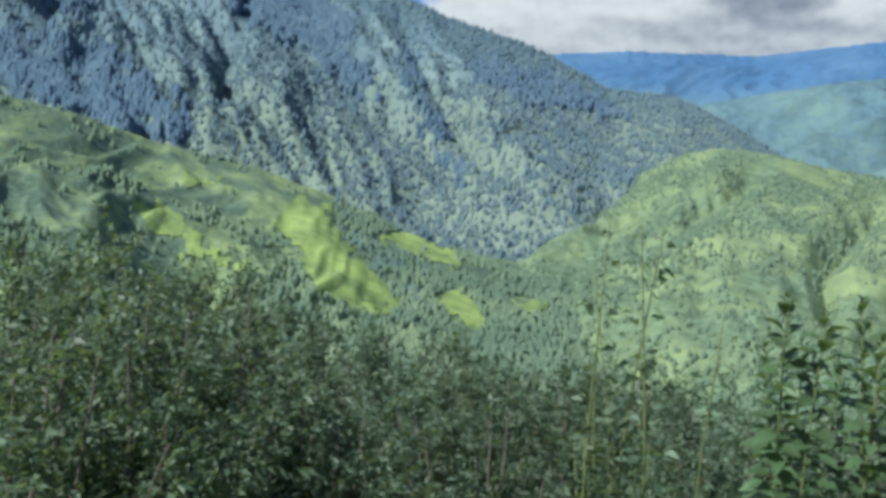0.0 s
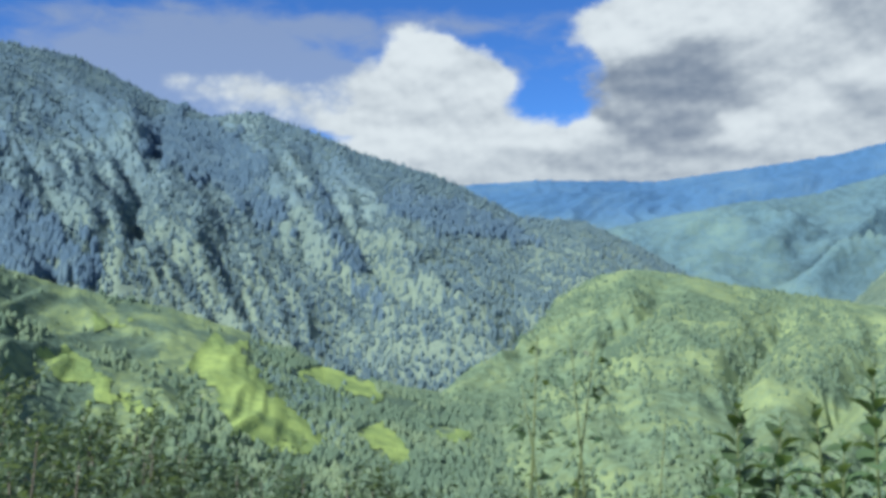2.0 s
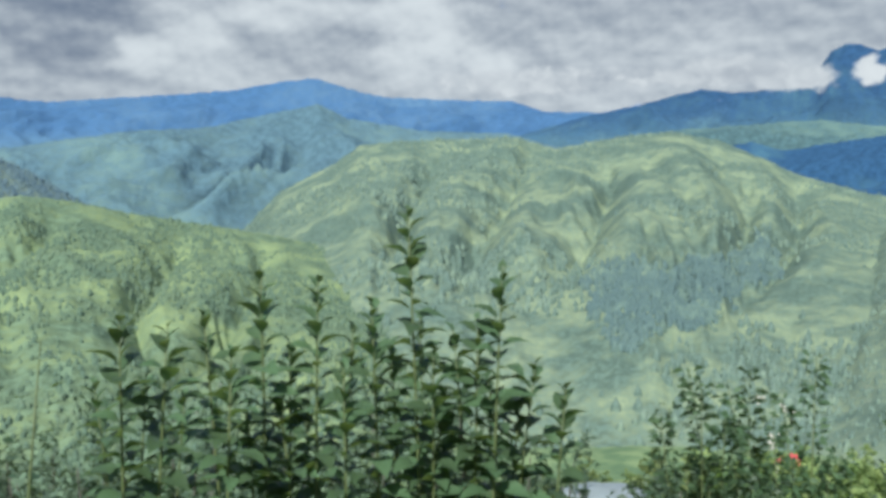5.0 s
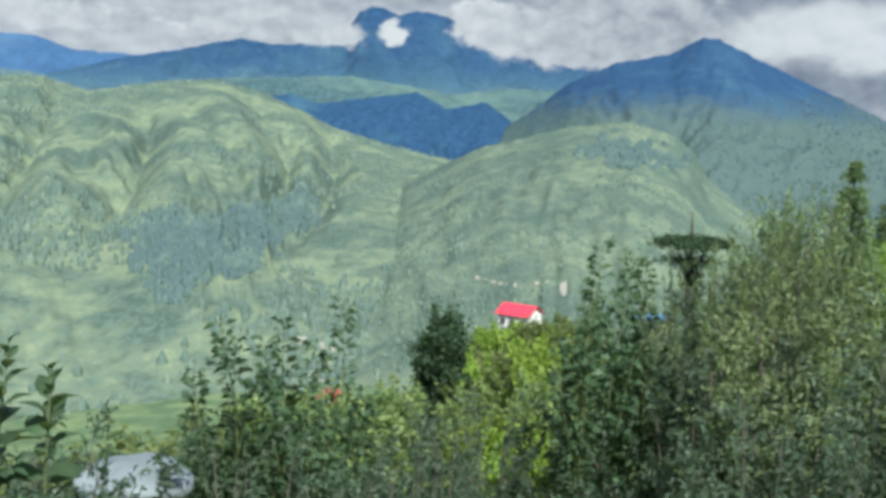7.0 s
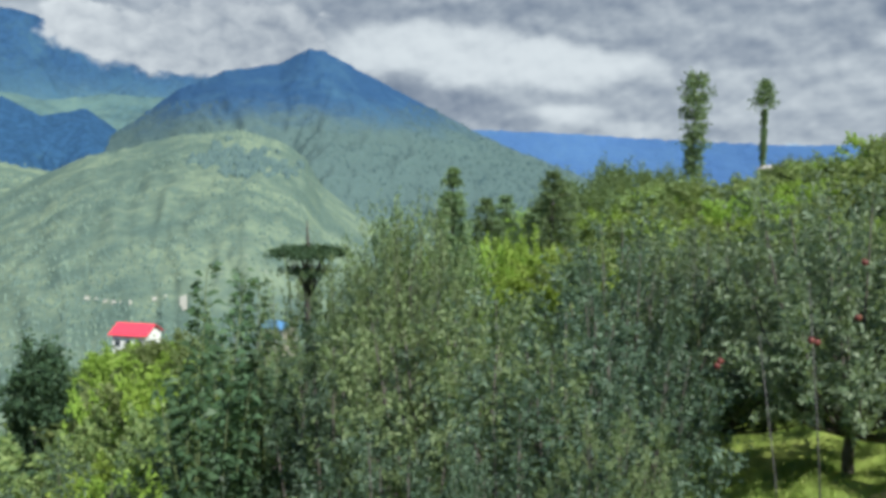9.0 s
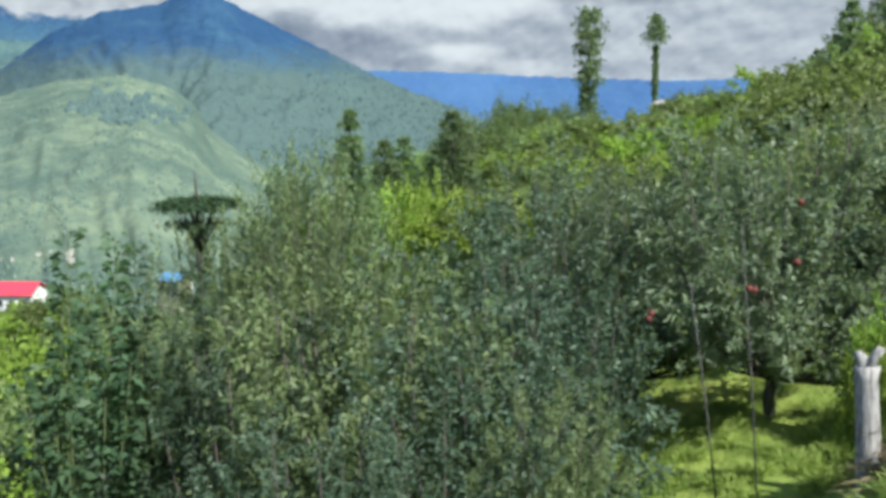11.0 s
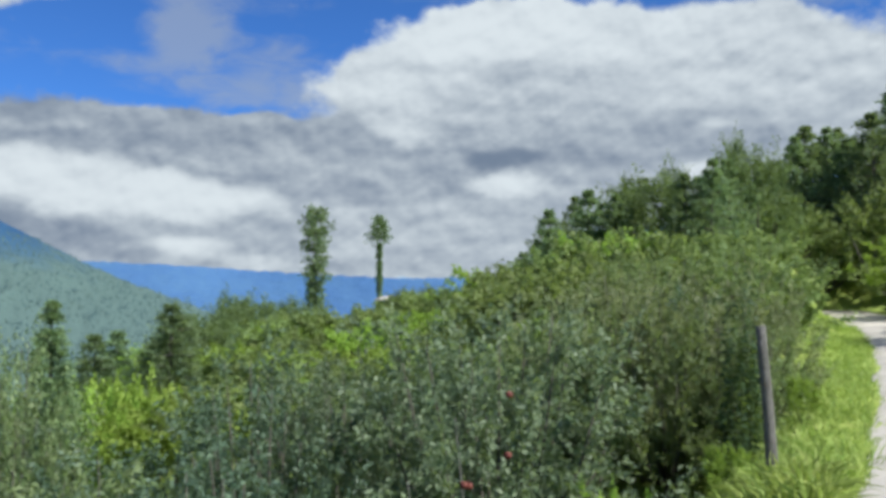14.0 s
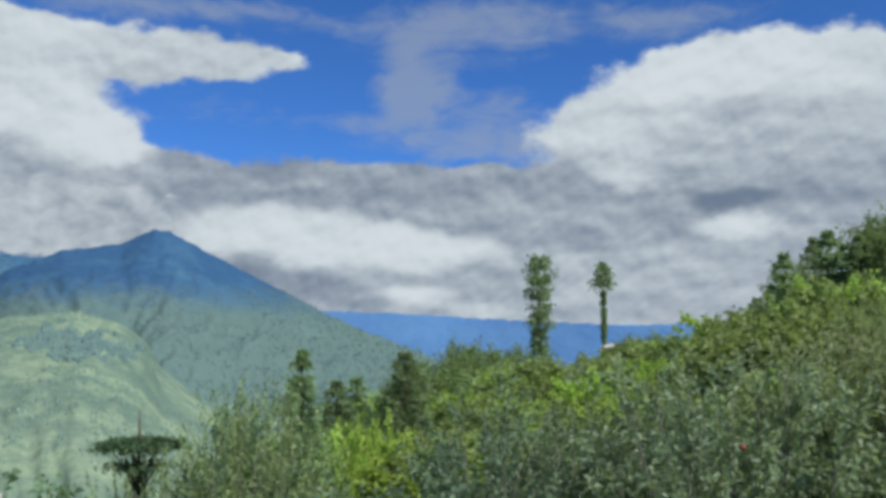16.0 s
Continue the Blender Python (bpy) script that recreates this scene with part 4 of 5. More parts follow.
def vase_tree(name, label, height, spread, mat, seed, boughs=20, skirt=9, shoots=20, per=30, leaf=0.074, stem=0.1, group="", low=0.12):
    """Orchard tree: a short trunk, many upright boughs and plumes of leafy shoots with gaps between them."""
    rng = np.random.default_rng(seed)
    ob = thing(name, label, "tree", group)
    base = height * stem
    wood = [tube([(0, 0, -0.3), (0.03, 0.02, base * 0.6), (0.0, 0.03, base + 0.05)], [0.020 * height, 0.016 * height, 0.014 * height], 8)]
    place, ways = [], []
    for k in range(boughs + skirt):
        a = 2.39996 * k + rng.uniform(-0.3, 0.3)
        if k < boughs:
            r = spread * math.sqrt((k + 0.5) / boughs) * rng.uniform(0.75, 1.1)
            top = height * (1 - 0.40 * (r / spread) ** 2) * rng.uniform(0.78, 1.03)
        else:
            r = spread * rng.uniform(0.8, 1.05)
            top = height * rng.uniform(0.3, 0.5)
        p0 = np.array([0, 0, base])
        p1 = np.array([math.cos(a) * r * 0.75, math.sin(a) * r * 0.75, base + (top - base) * 0.25])
        p2 = np.array([math.cos(a) * r, math.sin(a) * r, top - 0.08 * height])
        curve = [p0 * (1 - q) ** 2 + 2 * p1 * q * (1 - q) + p2 * q * q for q in (0, 0.33, 0.66, 1.0)]
        wood.append(tube(curve, [0.009 * height, 0.006 * height, 0.0035 * height, 0.0015 * height], 5))
        t = (low + (1 - low) * rng.random(shoots) ** 0.75)[:, None]
        root = p0 * (1 - t) ** 2 + 2 * p1 * t * (1 - t) + p2 * t * t
        out = np.array([math.cos(a), math.sin(a), 0]) * 0.45
        way = out + np.array([0, 0, 0.8]) + rng.normal(0, 0.42, (shoots, 3))
        way /= np.linalg.norm(way, axis=1)[:, None]
        length = height * (0.06 + 0.13 * rng.random(shoots))
        u = rng.random((shoots, per))
        spot = root[:, None] + way[:, None] * (length[:, None] * u)[..., None] + rng.normal(0, 0.006 * height, (shoots, per, 3))
        lw = way[:, None] * 0.9 + rng.normal(0, 0.45, (shoots, per, 3))
        place.append(spot.reshape(-1, 3))
        ways.append((lw / np.linalg.norm(lw, axis=2)[..., None]).reshape(-1, 3))
    part("trunk", tubes_mesh("trunk", wood, M_bark), ob)
    part("crown", leaves_mesh("crown", np.concatenate(place), np.concatenate(ways), leaf, mat, rng, 0.34), ob)
    return ob
M_stem = material("green_stem", lambda n, bsdf, p: n.put(bsdf.inputs["Base Color"], n.mix(n.noise(p, 30.0), (0.06, 0.10, 0.04), (0.13, 0.15, 0.07))))


def conifer(name, label, height, spread, mat, seed, bare=0.1, whorls=16, tuft=0.0, category="tree", group="", needle=0.03, sprays=60):
    """A conifer: straight trunk, whorls of drooping branches with needle sprays. tuft: a bushy head above a thin body."""
    rng = np.random.default_rng(seed)
    ob = thing(name, label, category, group)
    wood = [tube([(0, 0, -0.4), (0.02 * height, 0, height * 0.5), (0, 0, height * 0.97)], [0.022 * height, 0.014 * height, 0.003 * height], 7)]
    place, way = [], []
    for k in range(whorls):
        t = k / (whorls - 1)
        z = height * (bare + (1 - bare) * t) * (0.985 + 0.03 * rng.random())
        reach = spread * (1 - t) ** 0.75 + 0.06 * spread
        if tuft:
            reach = spread * ((1.0 if t > 1 - tuft else (0.85 - 0.45 * t if tuft > 0.5 else 0.22)) * (0.55 + 0.7 * rng.random()) + 0.5 * max(0, 0.25 - t) * 2)
            if tuft < 0.5 and t > 1 - tuft:
                reach *= 1.9 * math.sin(math.pi * min(0.95, (t - 1 + tuft) / tuft * 0.8 + 0.2)) + 0.2
        for q in range(6):
            a = 6.283 * (q + rng.random()) / 6
            r = reach * (0.6 + 0.6 * rng.random())
            tip = np.array([math.cos(a) * r, math.sin(a) * r, z - 0.12 * r + 0.25 * r * t])
            root = np.array([0, 0, z])
            wood.append(tube([root, (root + tip) / 2 + np.array([0, 0, 0.04 * r]), tip], [0.005 * height, 0.003 * height, 0.001 * height], 4))
            m = sprays
            u = rng.random(m) ** 0.7
            p = root + (tip - root) * u[:, None] + rng.normal(0, 0.10 * r + 0.03, (m, 3))
            place.append(p)
            w = (tip - root) / max(r, 0.01) + rng.normal(0, 0.6, (m, 3)) + np.array([0, 0, 0.35])
            way.append(w / np.linalg.norm(w, axis=1)[:, None])
    part("trunk", tubes_mesh("trunk", wood, M_bark), ob)
    part("crown", leaves_mesh("crown", np.concatenate(place), np.concatenate(way), needle * height, mat, rng, 0.36, 0.1), ob)
    return ob


def spire(name, label, height, mat, seed, leaf=0.07, stems=3, per=90, lean=0.06, category="shrub", group=""):
    """Thin upright leafy rods from one foot."""
    rng = np.random.default_rng(seed)
    ob = thing(name, label, category, group)
    wood, place, way = [], [], []
    for k in range(stems):
        h = height * (1.0 if k == 0 else 0.6 + 0.3 * rng.random())
        lx, ly = rng.normal(0, lean * h, 2)
        pts = [Vector((lx * q * q + 0.03 * k, ly * q * q, h * q - 0.2 * (q == 0))) for q in (0, 0.35, 0.7, 1.0)]
        wood.append(tube(pts, [0.016, 0.012, 0.008, 0.003], 5))
        t = 0.12 + 0.88 * rng.random(per)
        ax = np.stack([lx * t * t + 0.03 * k, ly * t * t, h * t], axis=1)
        a = rng.random(per) * 6.283
        out = np.stack([np.cos(a), np.sin(a), 0.5 + 0 * a], axis=1)
        place.append(ax + out * (0.02 + 0.15 * (1 - 0.8 * t) * rng.random(per))[:, None])
        way.append(out)
    part("stem", tubes_mesh("stem", wood, M_stem), ob)
    part("foliage", leaves_mesh("foliage", np.concatenate(place), np.concatenate(way), leaf, mat, rng, 0.42, 0.3), ob)
    return ob


def leaf_blade():
    """One apple leaf: a pointed blade with a folded midrib and a drooping tip, 1 long."""
    verts, faces = [], []
    prof = ((0.0, 0.02, 0.0), (0.12, 0.03, 0.01), (0.25, 0.19, 0.04), (0.5, 0.27, 0.03), (0.75, 0.18, -0.05), (1.0, 0.0, -0.2))
    for x, w, z in prof:
        verts += [(x, w, z + 0.35 * w), (x, 0, z), (x, -w, z + 0.35 * w)]
    for k in range(len(prof) - 1):
        a = 3 * k
        faces += [(a, a + 1, a + 4, a + 3), (a + 1, a + 2, a + 5, a + 4)]
    return mesh_from("leaf", verts, faces, M_shoot, smooth=True)


BLADE = leaf_blade()


def leafy_shoot(label, height, seed, count, lean, leaf=0.10, bare=0.35):
    """A young upright shoot whose leaves stand out one by one."""
    rng = random.Random(seed)
    ob = thing("young_shoot", label, "shoot", "young shoots on the bank")
    pts = [Vector((lean[0] * q * q, lean[1] * q * q, height * q)) for q in (0, 0.25, 0.5, 0.75, 0.9, 1.0)]
    part("stem", tubes_mesh("stem", [tube(pts, [0.010, 0.009, 0.007, 0.005, 0.004, 0.002], 6)], M_stem), ob)
    for k in range(count):
        t = bare + (1 - bare) * (k + 0.5) / count
        a = 2.4 * k + rng.uniform(-0.4, 0.4)
        size = leaf * (1.0 - 0.6 * max(0, t - 0.92) / 0.08) * rng.uniform(0.75, 1.2)
        rise = rng.uniform(-5, 25) + 45 * max(0, t - 0.85) / 0.15
        m = Matrix.Translation((lean[0] * t * t, lean[1] * t * t, height * t)) @ Matrix.Rotation(a, 4, "Z") @ Matrix.Rotation(-rise * D2R, 4, "Y") @ Matrix.Rotation(rng.uniform(-0.5, 0.5), 4, "X") @ Matrix.Scale(size, 4)
        lf = new("leaf", BLADE)
        lf.parent = ob
        lf.matrix_local = m
    return ob


def own_height(ob):
    """The height of a thing's foliage, but for a few stray tips."""
    z = []
    for c in ob.children:
        if c.name.split(".")[0] in ("crown", "foliage"):
            co = np.empty(3 * len(c.data.vertices))
            c.data.vertices.foreach_get("co", co)
            z.append(np.percentile(co[2::3], 99.3))
    return max(z)


heights = {}


def top_at(ob, own, b, d, el, ex, ey, turn=0.0, copy=True, wide=1.0, eye=1.45, most=3.0, least=0.35):
    """Stand a thing of its own height own so that its top shows at the height angle el from the eye above (ex, ey)."""
    p = polar(b, d, 0, ex, ey)
    foot = gz(p.x, p.y) - 0.08
    key = ob.name.split(".")[0] + str(len(ob.children[-1].data.vertices)) + ob.children[-1].data.name
    own = heights.setdefault(key, None) or own_height(ob)
    heights[key] = own
    k = min(max((eye + d * math.tan(el * D2R) - foot) / own, least), most)
    c = copy_thing(ob, Matrix()) if copy else ob
    w = wide * (0.5 + 0.5 * k)
    c.matrix_world = Matrix.Translation((p.x, p.y, foot)) @ Matrix.Rotation(turn, 4, "Z") @ Matrix.Diagonal((w, w, k, 1))
    return c


M_dark = leaf_material("ridge_leaf", (0.12, 0.19, 0.085), (0.26, 0.34, 0.16), 0.48, 0.65)

# ---------------------------------------------------------------- kinds of tree and shrub
KINDS = {
    "apple": [vase_tree("apple_tree", "dense grey-green apple tree with upright leafy shoots", 3.0, 1.3, M_apple, 10 + k, group="orchard apple trees") for k in range(4)],
    "open": [vase_tree("apple_tree", "old apple tree with bare lower trunk in the grass", 3.0, 1.4, M_open, 16 + k, 22, 10, 24, 28, group="orchard apple trees", stem=0.13, low=0.14) for k in range(2)],
    "olive": [vase_tree("orchard_tree", "olive-green orchard tree with thin upright shoots", 3.0, 1.1, M_olive, 20 + k, 18, 7, 22, 28, 0.068, group="orchard trees") for k in range(3)],
    "pale": [vase_tree("pale_tree", "pale grey-green leafy tree beside the road bend", 3.0, 1.3, M_pale, 26 + k, group="roadside trees") for k in range(2)],
    "lime": [broad_tree("bright_bush", "sunlit yellow-green bush on the slope", 2.2, 1.5, M_lime, 30 + k, 200, 26, 0.12, "bush", "sunlit bushes", 0.12, loose=0.08) for k in range(2)],
    "shrub": [broad_tree("hill_shrub", "rounded green shrub on the hillside", 2.4, 1.5, M_shrub, 40 + k, 200, 24, 0.13, "shrub", "hillside shrubs", 0.12, loose=0.08) for k in range(3)],
    "dark": [broad_tree("dark_tree", "dark green broad-leaved tree on the ridge", 5.0, 2.0, M_dark, 50 + k, 520, 26, 0.13, "tree", "ridge trees", 0.15, loose=0.06) for k in range(2)],
    "conifer": [conifer("conifer", "dark green conifer on the ridge", 6.0, 2.0, M_pine, 60 + k, 0.06, 14, group="ridge conifers", needle=0.034) for k in range(3)],
}
used = {}


def plant(kind, own, b, d, el, ex=1.3, ey=0.75, wide=1.0, k=None):
    p = polar(b, d, 0, ex, ey)
    s, l = road_frame(p.x, p.y)
    if abs(l) < 2.1 and -6 < s < 62:
        return None
    variants = KINDS[kind]
    k = used.setdefault(kind, 0) if k is None else k
    used[kind] = k + 1
    first = k < len(variants)
    return top_at(variants[k % len(variants)], own, b, d, el, ex, ey, turn=2.4 * k + 0.7, copy=not first, wide=wide)


rnd = random.Random(7)


def profile(points, b):
    return float(np.interp(b, [p[0] for p in points], [p[1] for p in points]))


# hedge of orchard trees below the first view
EDGE = [(-40, -4.0), (-29, -5.0), (-23, -6.0), (-18, -8.0), (-11, -10.9), (-3.5, -11.9), (8, -12.9), (16, -13.6), (28, -16)]
for row, (d0, drop, step) in enumerate(((11.6, 0.0, 6.5), (8.8, 0.9, 8.0), (6.4, 3.8, 11.0))):
    b = -34.0 + 1.3 * row
    while b < 24:
        plant("apple", 3.05, b, d0 + rnd.uniform(-0.8, 0.8), profile(EDGE, b) - drop + rnd.uniform(-1.3, 0.3), 0, 0.1, 1.3)
        b += step * rnd.uniform(0.8, 1.2)
# orchard below the road
CROWN = [(76, -9.5), (80, -9.6), (84, -9.4), (87, -9.0), (88.5, -6.4), (92, -3.8), (95, -3.2), (97, -6.0), (100, -8.5), (102.5, -7.4), (105, -4.6), (108, -3.6), (112, -3.8), (114, -4.6), (116, -3.4), (120, -1.8), (124, -1.2)]
b = 81.5
while b < 128:
    if not 94.6 < b < 104.2:
        plant("apple" if rnd.random() < 0.5 else "olive", 3.0, b, 15.5 + rnd.uniform(-1, 2.5), profile(CROWN, b) + rnd.uniform(-1.4, 0.4), 1.3, 0.75, rnd.uniform(0.85, 1.15))
    b += rnd.uniform(4.4, 6.4)
# the nearer trees one by one: kind, bearing, distance, height of the top, width
for kind, b, d, el, wide in (
    ("open", 122.6, 10.4, -0.9, 1.2), ("open", 113.8, 11.8, -3.9, 0.95), ("apple", 108.0, 10.6, -4.0, 1.0), ("apple", 99.2, 11.0, -8.4, 1.05),
    ("olive", 93.4, 11.6, -4.2, 0.62), ("olive", 90.2, 11.2, -7.6, 0.8), ("apple", 108.6, 7.4, -11.4, 0.8), ("apple", 104.2, 7.4, -11.0, 1.15),
    ("olive", 95.6, 7.6, -9.6, 1.1), ("apple", 86.6, 7.8, -11.4, 1.15), ("apple", 82.2, 8.6, -12.2, 0.8),     ("apple", 70.0, 7.6, -18.8, 0.8), ("apple", 118.4, 15.0, -3.0, 1.0), ("apple", 99.6, 5.6, -17.5, 0.8), ("apple", 90.6, 5.4, -18.6, 0.8), ("olive", 108.0, 5.6, -17.6, 0.65),
    ("pale", 131.8, 15.0, 1.2, 1.0), ("pale", 136.0, 14.6, 0.9, 0.9), ("pale", 127.4, 15.5, 0.6, 0.9), ("pale", 138.8, 15.5, 0.6, 0.7),
):
    plant(kind, 3.0, b, d, el, 2.28 if b > 100 else 1.8, 0.73, wide)
# bushes beside the road bend
ROADSIDE = [(104, -5.5), (110, -3.4), (116, -2.6), (122, -1.2), (128, -0.1), (134, 0.2), (138, -0.6)]
for d0, drop, step, b0, b1 in ((16.5, 0.0, 5.0, 124, 139), (14.0, 0.7, 5.5, 133, 139.5)):
    b = b0
    while b < b1:
        plant("olive" if rnd.random() < 0.6 else "apple", 3.05, b, d0 + rnd.uniform(-0.7, 0.7), profile(ROADSIDE, b) - drop + rnd.uniform(-0.7, 0.2), 2.4, 0.55, 1.0)
        b += step * rnd.uniform(0.85, 1.15)
# low growth under the shoots and round the spires
for b, d, el in ((20, 5.4, -15.5), (28, 5.3, -15), (36, 5.2, -14.5), (44, 5.3, -14.5), (52, 6.6, -20.5), (57, 6.4, -18), (63, 7.0, -18.5), (69, 7.5, -18.5), (24, 6.8, -14.5)):
    plant("apple", 3.05, b, d, el, 0.25, 0.65, 0.85)

# ---------------------------------------------------------------- young shoots and thin spires on the bank
SHOOTS = [(37.9, -0.4), (44.2, -4.6), (28.3, -4.9), (32.0, -5.1), (22.5, -7.7), (24.7, -7.1), (35.5, -6.5), (46.5, -10.5), (19.6, -7.3), (41.0, -8.5), (26.4, -9.5), (30.2, -9.0), (39.6, -10.0), (48.5, -12.0), (33.6, -10.5)]
SHOOTS += [(18.2, -11.0), (21.2, -10.8), (23.6, -12.0), (36.8, -9.2), (38.8, -7.4), (42.6, -7.6), (43.4, -11.2), (45.4, -13.0), (34.4, -8.2), (29.4, -12.0), (31.2, -13.0), (40.4, -12.6), (37.2, -13.2), (27.4, -13.2)]
for k, (b, el) in enumerate(SHOOTS):
    d = 2.9 + 0.25 * math.sin(3.1 * k) + (0.25 if k > 14 else 0)
    p = polar(b, d, 0, 0.22, 0.66)
    foot = gz(p.x, p.y) - 0.05
    h = 1.43 + d * math.tan(el * D2R) - foot
    ob = leafy_shoot("slender young shoot with broad drooping leaves", h, 70 + k, int(36 * h), (0.12 * math.sin(2.0 * k), 0.12 * math.cos(1.3 * k)), 0.125 if h > 1.5 else 0.115, 0.2)
    ob.matrix_world = Matrix.Translation((p.x - 0.12 * math.sin(2.0 * k), p.y - 0.12 * math.cos(1.3 * k), foot))
thin = [spire("thin_sapling", "thin upright sapling with sparse small leaves", 3.0, M_apple, 180 + k, 0.075, 3, 100, group="thin saplings") for k in range(2)]
rods = [spire("thin_sapling", "thin upright sapling with small dark leaves", 3.0, M_shoot, 80 + k, 0.10, 5, 260, group="thin saplings") for k in range(3)]
for k, (b, d, el, ex, ey) in enumerate(((7.3, 4.4, -3.2, 0, 0.1), (8.9, 4.6, -3.8, 0, 0.1), (12.3, 4.3, -3.6, 0, 0.1), (10.6, 4.8, -6.5, 0, 0.1), (14.4, 4.6, -8.0, 0, 0.1),
                                        (58.5, 7.0, -11.5, 0.4, 0.72), (57.2, 6.8, -12.2, 0.4, 0.72), (59.6, 7.3, -11.8, 0.4, 0.72), (61.0, 7.0, -13.0, 0.4, 0.72), (55.8, 6.9, -14.3, 0.4, 0.72),
                                        (53.6, 7.1, -14.0, 0.4, 0.72), (63.6, 7.4, -10.9, 0.4, 0.72), (62.2, 7.0, -14.4, 0.4, 0.72), (78.2, 7.6, -6.9, 1.3, 0.75), (79.4, 8.0, -8.2, 1.3, 0.75),
                                        (81.2, 8.4, -7.2, 1.3, 0.75), (82.8, 8.4, -7.8, 1.3, 0.75), (136.5, 11.5, 0.9, 2.4, 0.55), (137.8, 11.8, 0.2, 2.4, 0.55))):
    kind = thin if k < 5 else rods
    top_at(kind[k % len(kind)], 3.0, b, d, el, ex, ey, turn=1.7 * k, copy=k not in (0, 1, 5, 6, 7), most=2.6)

# ---------------------------------------------------------------- slope below, sunlit
for k in range(46):
    b, d = rnd.uniform(58, 80), rnd.uniform(18, 75)
    if 66.5 < b < 73.5 and d < 27:
        continue
    plant("lime" if rnd.random() < 0.35 else "shrub", 2.4, b, d, math.degrees(math.atan2(gz(*polar(b, d, 0, 0.5, 0.7).xy) + rnd.uniform(1.8, 3.4) - 1.42, d)), 0.5, 0.7, 1.5)
M_column = leaf_material("column_leaf", (0.03, 0.065, 0.035), (0.07, 0.12, 0.06), 0.25, 0.6)
column = broad_tree("columnar_tree", "dark columnar tree standing alone on the slope", 5.2, 0.75, M_column, 91, 480, 30, 0.15, stem=0.1, loose=0.05, clumps=40)
top_at(column, 5.2, 70.2, 24, -10.3, 0.54, 0.76, copy=False, wide=0.95)
# crest of the near hill
CREST = [(94, -6.5), (97, -4.7), (101.5, -2.7), (104.5, -1.3), (107.5, -0.6), (112, -0.2), (116, 0.3), (119, 1.3), (123, 2.4), (127, 3.6), (131, 5.0)]
for k in range(64):
    b = rnd.uniform(95, 130)
    d = rnd.uniform(46, 66)
    plant("shrub" if rnd.random() < 0.8 else "lime", 2.4, b, d, profile(CREST, b) - rnd.uniform(0.2, 1.6), 1.3, 0.75, 1.9)
for k in range(60):
    b = rnd.uniform(93, 128)
    d = rnd.uniform(18, 44)
    if 95.5 < b < 104 and d < 33:
        continue
    plant("lime" if rnd.random() < 0.14 else "shrub", 2.4, b, d, profile(CREST, b) - 0.6 - (46 - d) * 0.14 - rnd.uniform(0, 0.8), 1.3, 0.75, 1.25)
for b, d, el in ((99.5, 26.0, -4.5), (98.3, 25.0, -5.5), (100.8, 25.0, -5.3), (99.6, 22.0, -6.6)):
    plant("lime", 2.3, b, d, el, 2.28, 0.73, 0.62)
for b, d, el in ((114.6, 36, -1.4), (114.2, 30, -2.8), (113.6, 26, -4.2), (118.4, 40, -0.6)):
    plant("lime", 2.3, b, d, el, 2.28, 0.73, 1.3)
for b, d, el in ((102.0, 34, -0.2), (101.0, 36, -2.4), (97.5, 40, -2.0), (98.8, 42, -1.8), (103.6, 44, -0.9), (104.6, 55, 0.4), (106.6, 58, 0.2), (108.4, 60, 0.1), (116.9, 55, 0.8)):
    plant("conifer" if b < 103 else "dark", 6.0 if b < 103 else 5.0, b, d, el, 2.28, 0.73, 1.15)
tall = conifer("tall_conifer", "tall shaggy conifer rising above the orchard", 7.0, 1.15, M_pine, 92, 0.1, 22, needle=0.022, sprays=90)
top_at(tall, 7.0, 95.3, 24, -0.05, 2.28, 0.73, copy=False, wide=0.95)
lone = conifer("lone_pine", "tall lopped pine with uneven green branches", 7.0, 1.0, M_pine, 93, 0.03, 20, tuft=0.95, needle=0.036, sprays=40)
top_at(lone, 7.0, 110.7, 65, 6.0, 2.28, 0.73, copy=False, wide=0.8)
tufted = conifer("tufted_pine", "lopped pine with a thin shaggy stem and a round tuft", 7.0, 0.8, M_pine, 94, 0.05, 24, tuft=0.2, needle=0.034, sprays=45)
top_at(tufted, 7.0, 114.8, 65, 5.5, 2.28, 0.73, copy=False, wide=0.62)
# wood above the road
WOOD = [(124, 3.6), (128, 6.4), (132, 7.6), (135, 6.6), (138, 8.6), (141, 10.2), (144, 11.6), (148, 12.5), (152, 13.5)]
for k in range(18):
    b = 124 + k * 0.86
    plant("dark" if k % 7 == 3 else "conifer", 5.0, b, rnd.uniform(36, 46), profile(WOOD, b) + 0.9 - rnd.uniform(-0.6, 1.6), 2.45, 0.5, 0.9)
for k in range(28):
    b = 135.5 + k * 0.6
    plant("conifer", 5.0, b, rnd.uniform(66, 80), profile(WOOD, b) - rnd.uniform(-0.4, 2.6), 2.45, 0.5, 1.25)
for k in range(30):
    b = 125 + k * 0.8
    plant(("olive" if k % 2 else "shrub") if b < 139 else "shrub", 2.4, b, rnd.uniform(24, 34) if b < 139 else rnd.uniform(62, 70), profile(WOOD, b) * 0.42 - rnd.uniform(0.2, 1.6), 2.45, 0.5, 1.4)
for k in range(16):
    b = 124.5 + k * 1.45
    plant("lime" if k % 6 == 4 else "shrub", 2.4, b, rnd.uniform(33, 36) if b < 138 else rnd.uniform(58, 64), profile(WOOD, b) * rnd.uniform(0.42, 0.62), 2.45, 0.5, 1.3)
plant("conifer", 6.0, 150.5, 30, 17.0, 2.45, 0.5, 1.2)

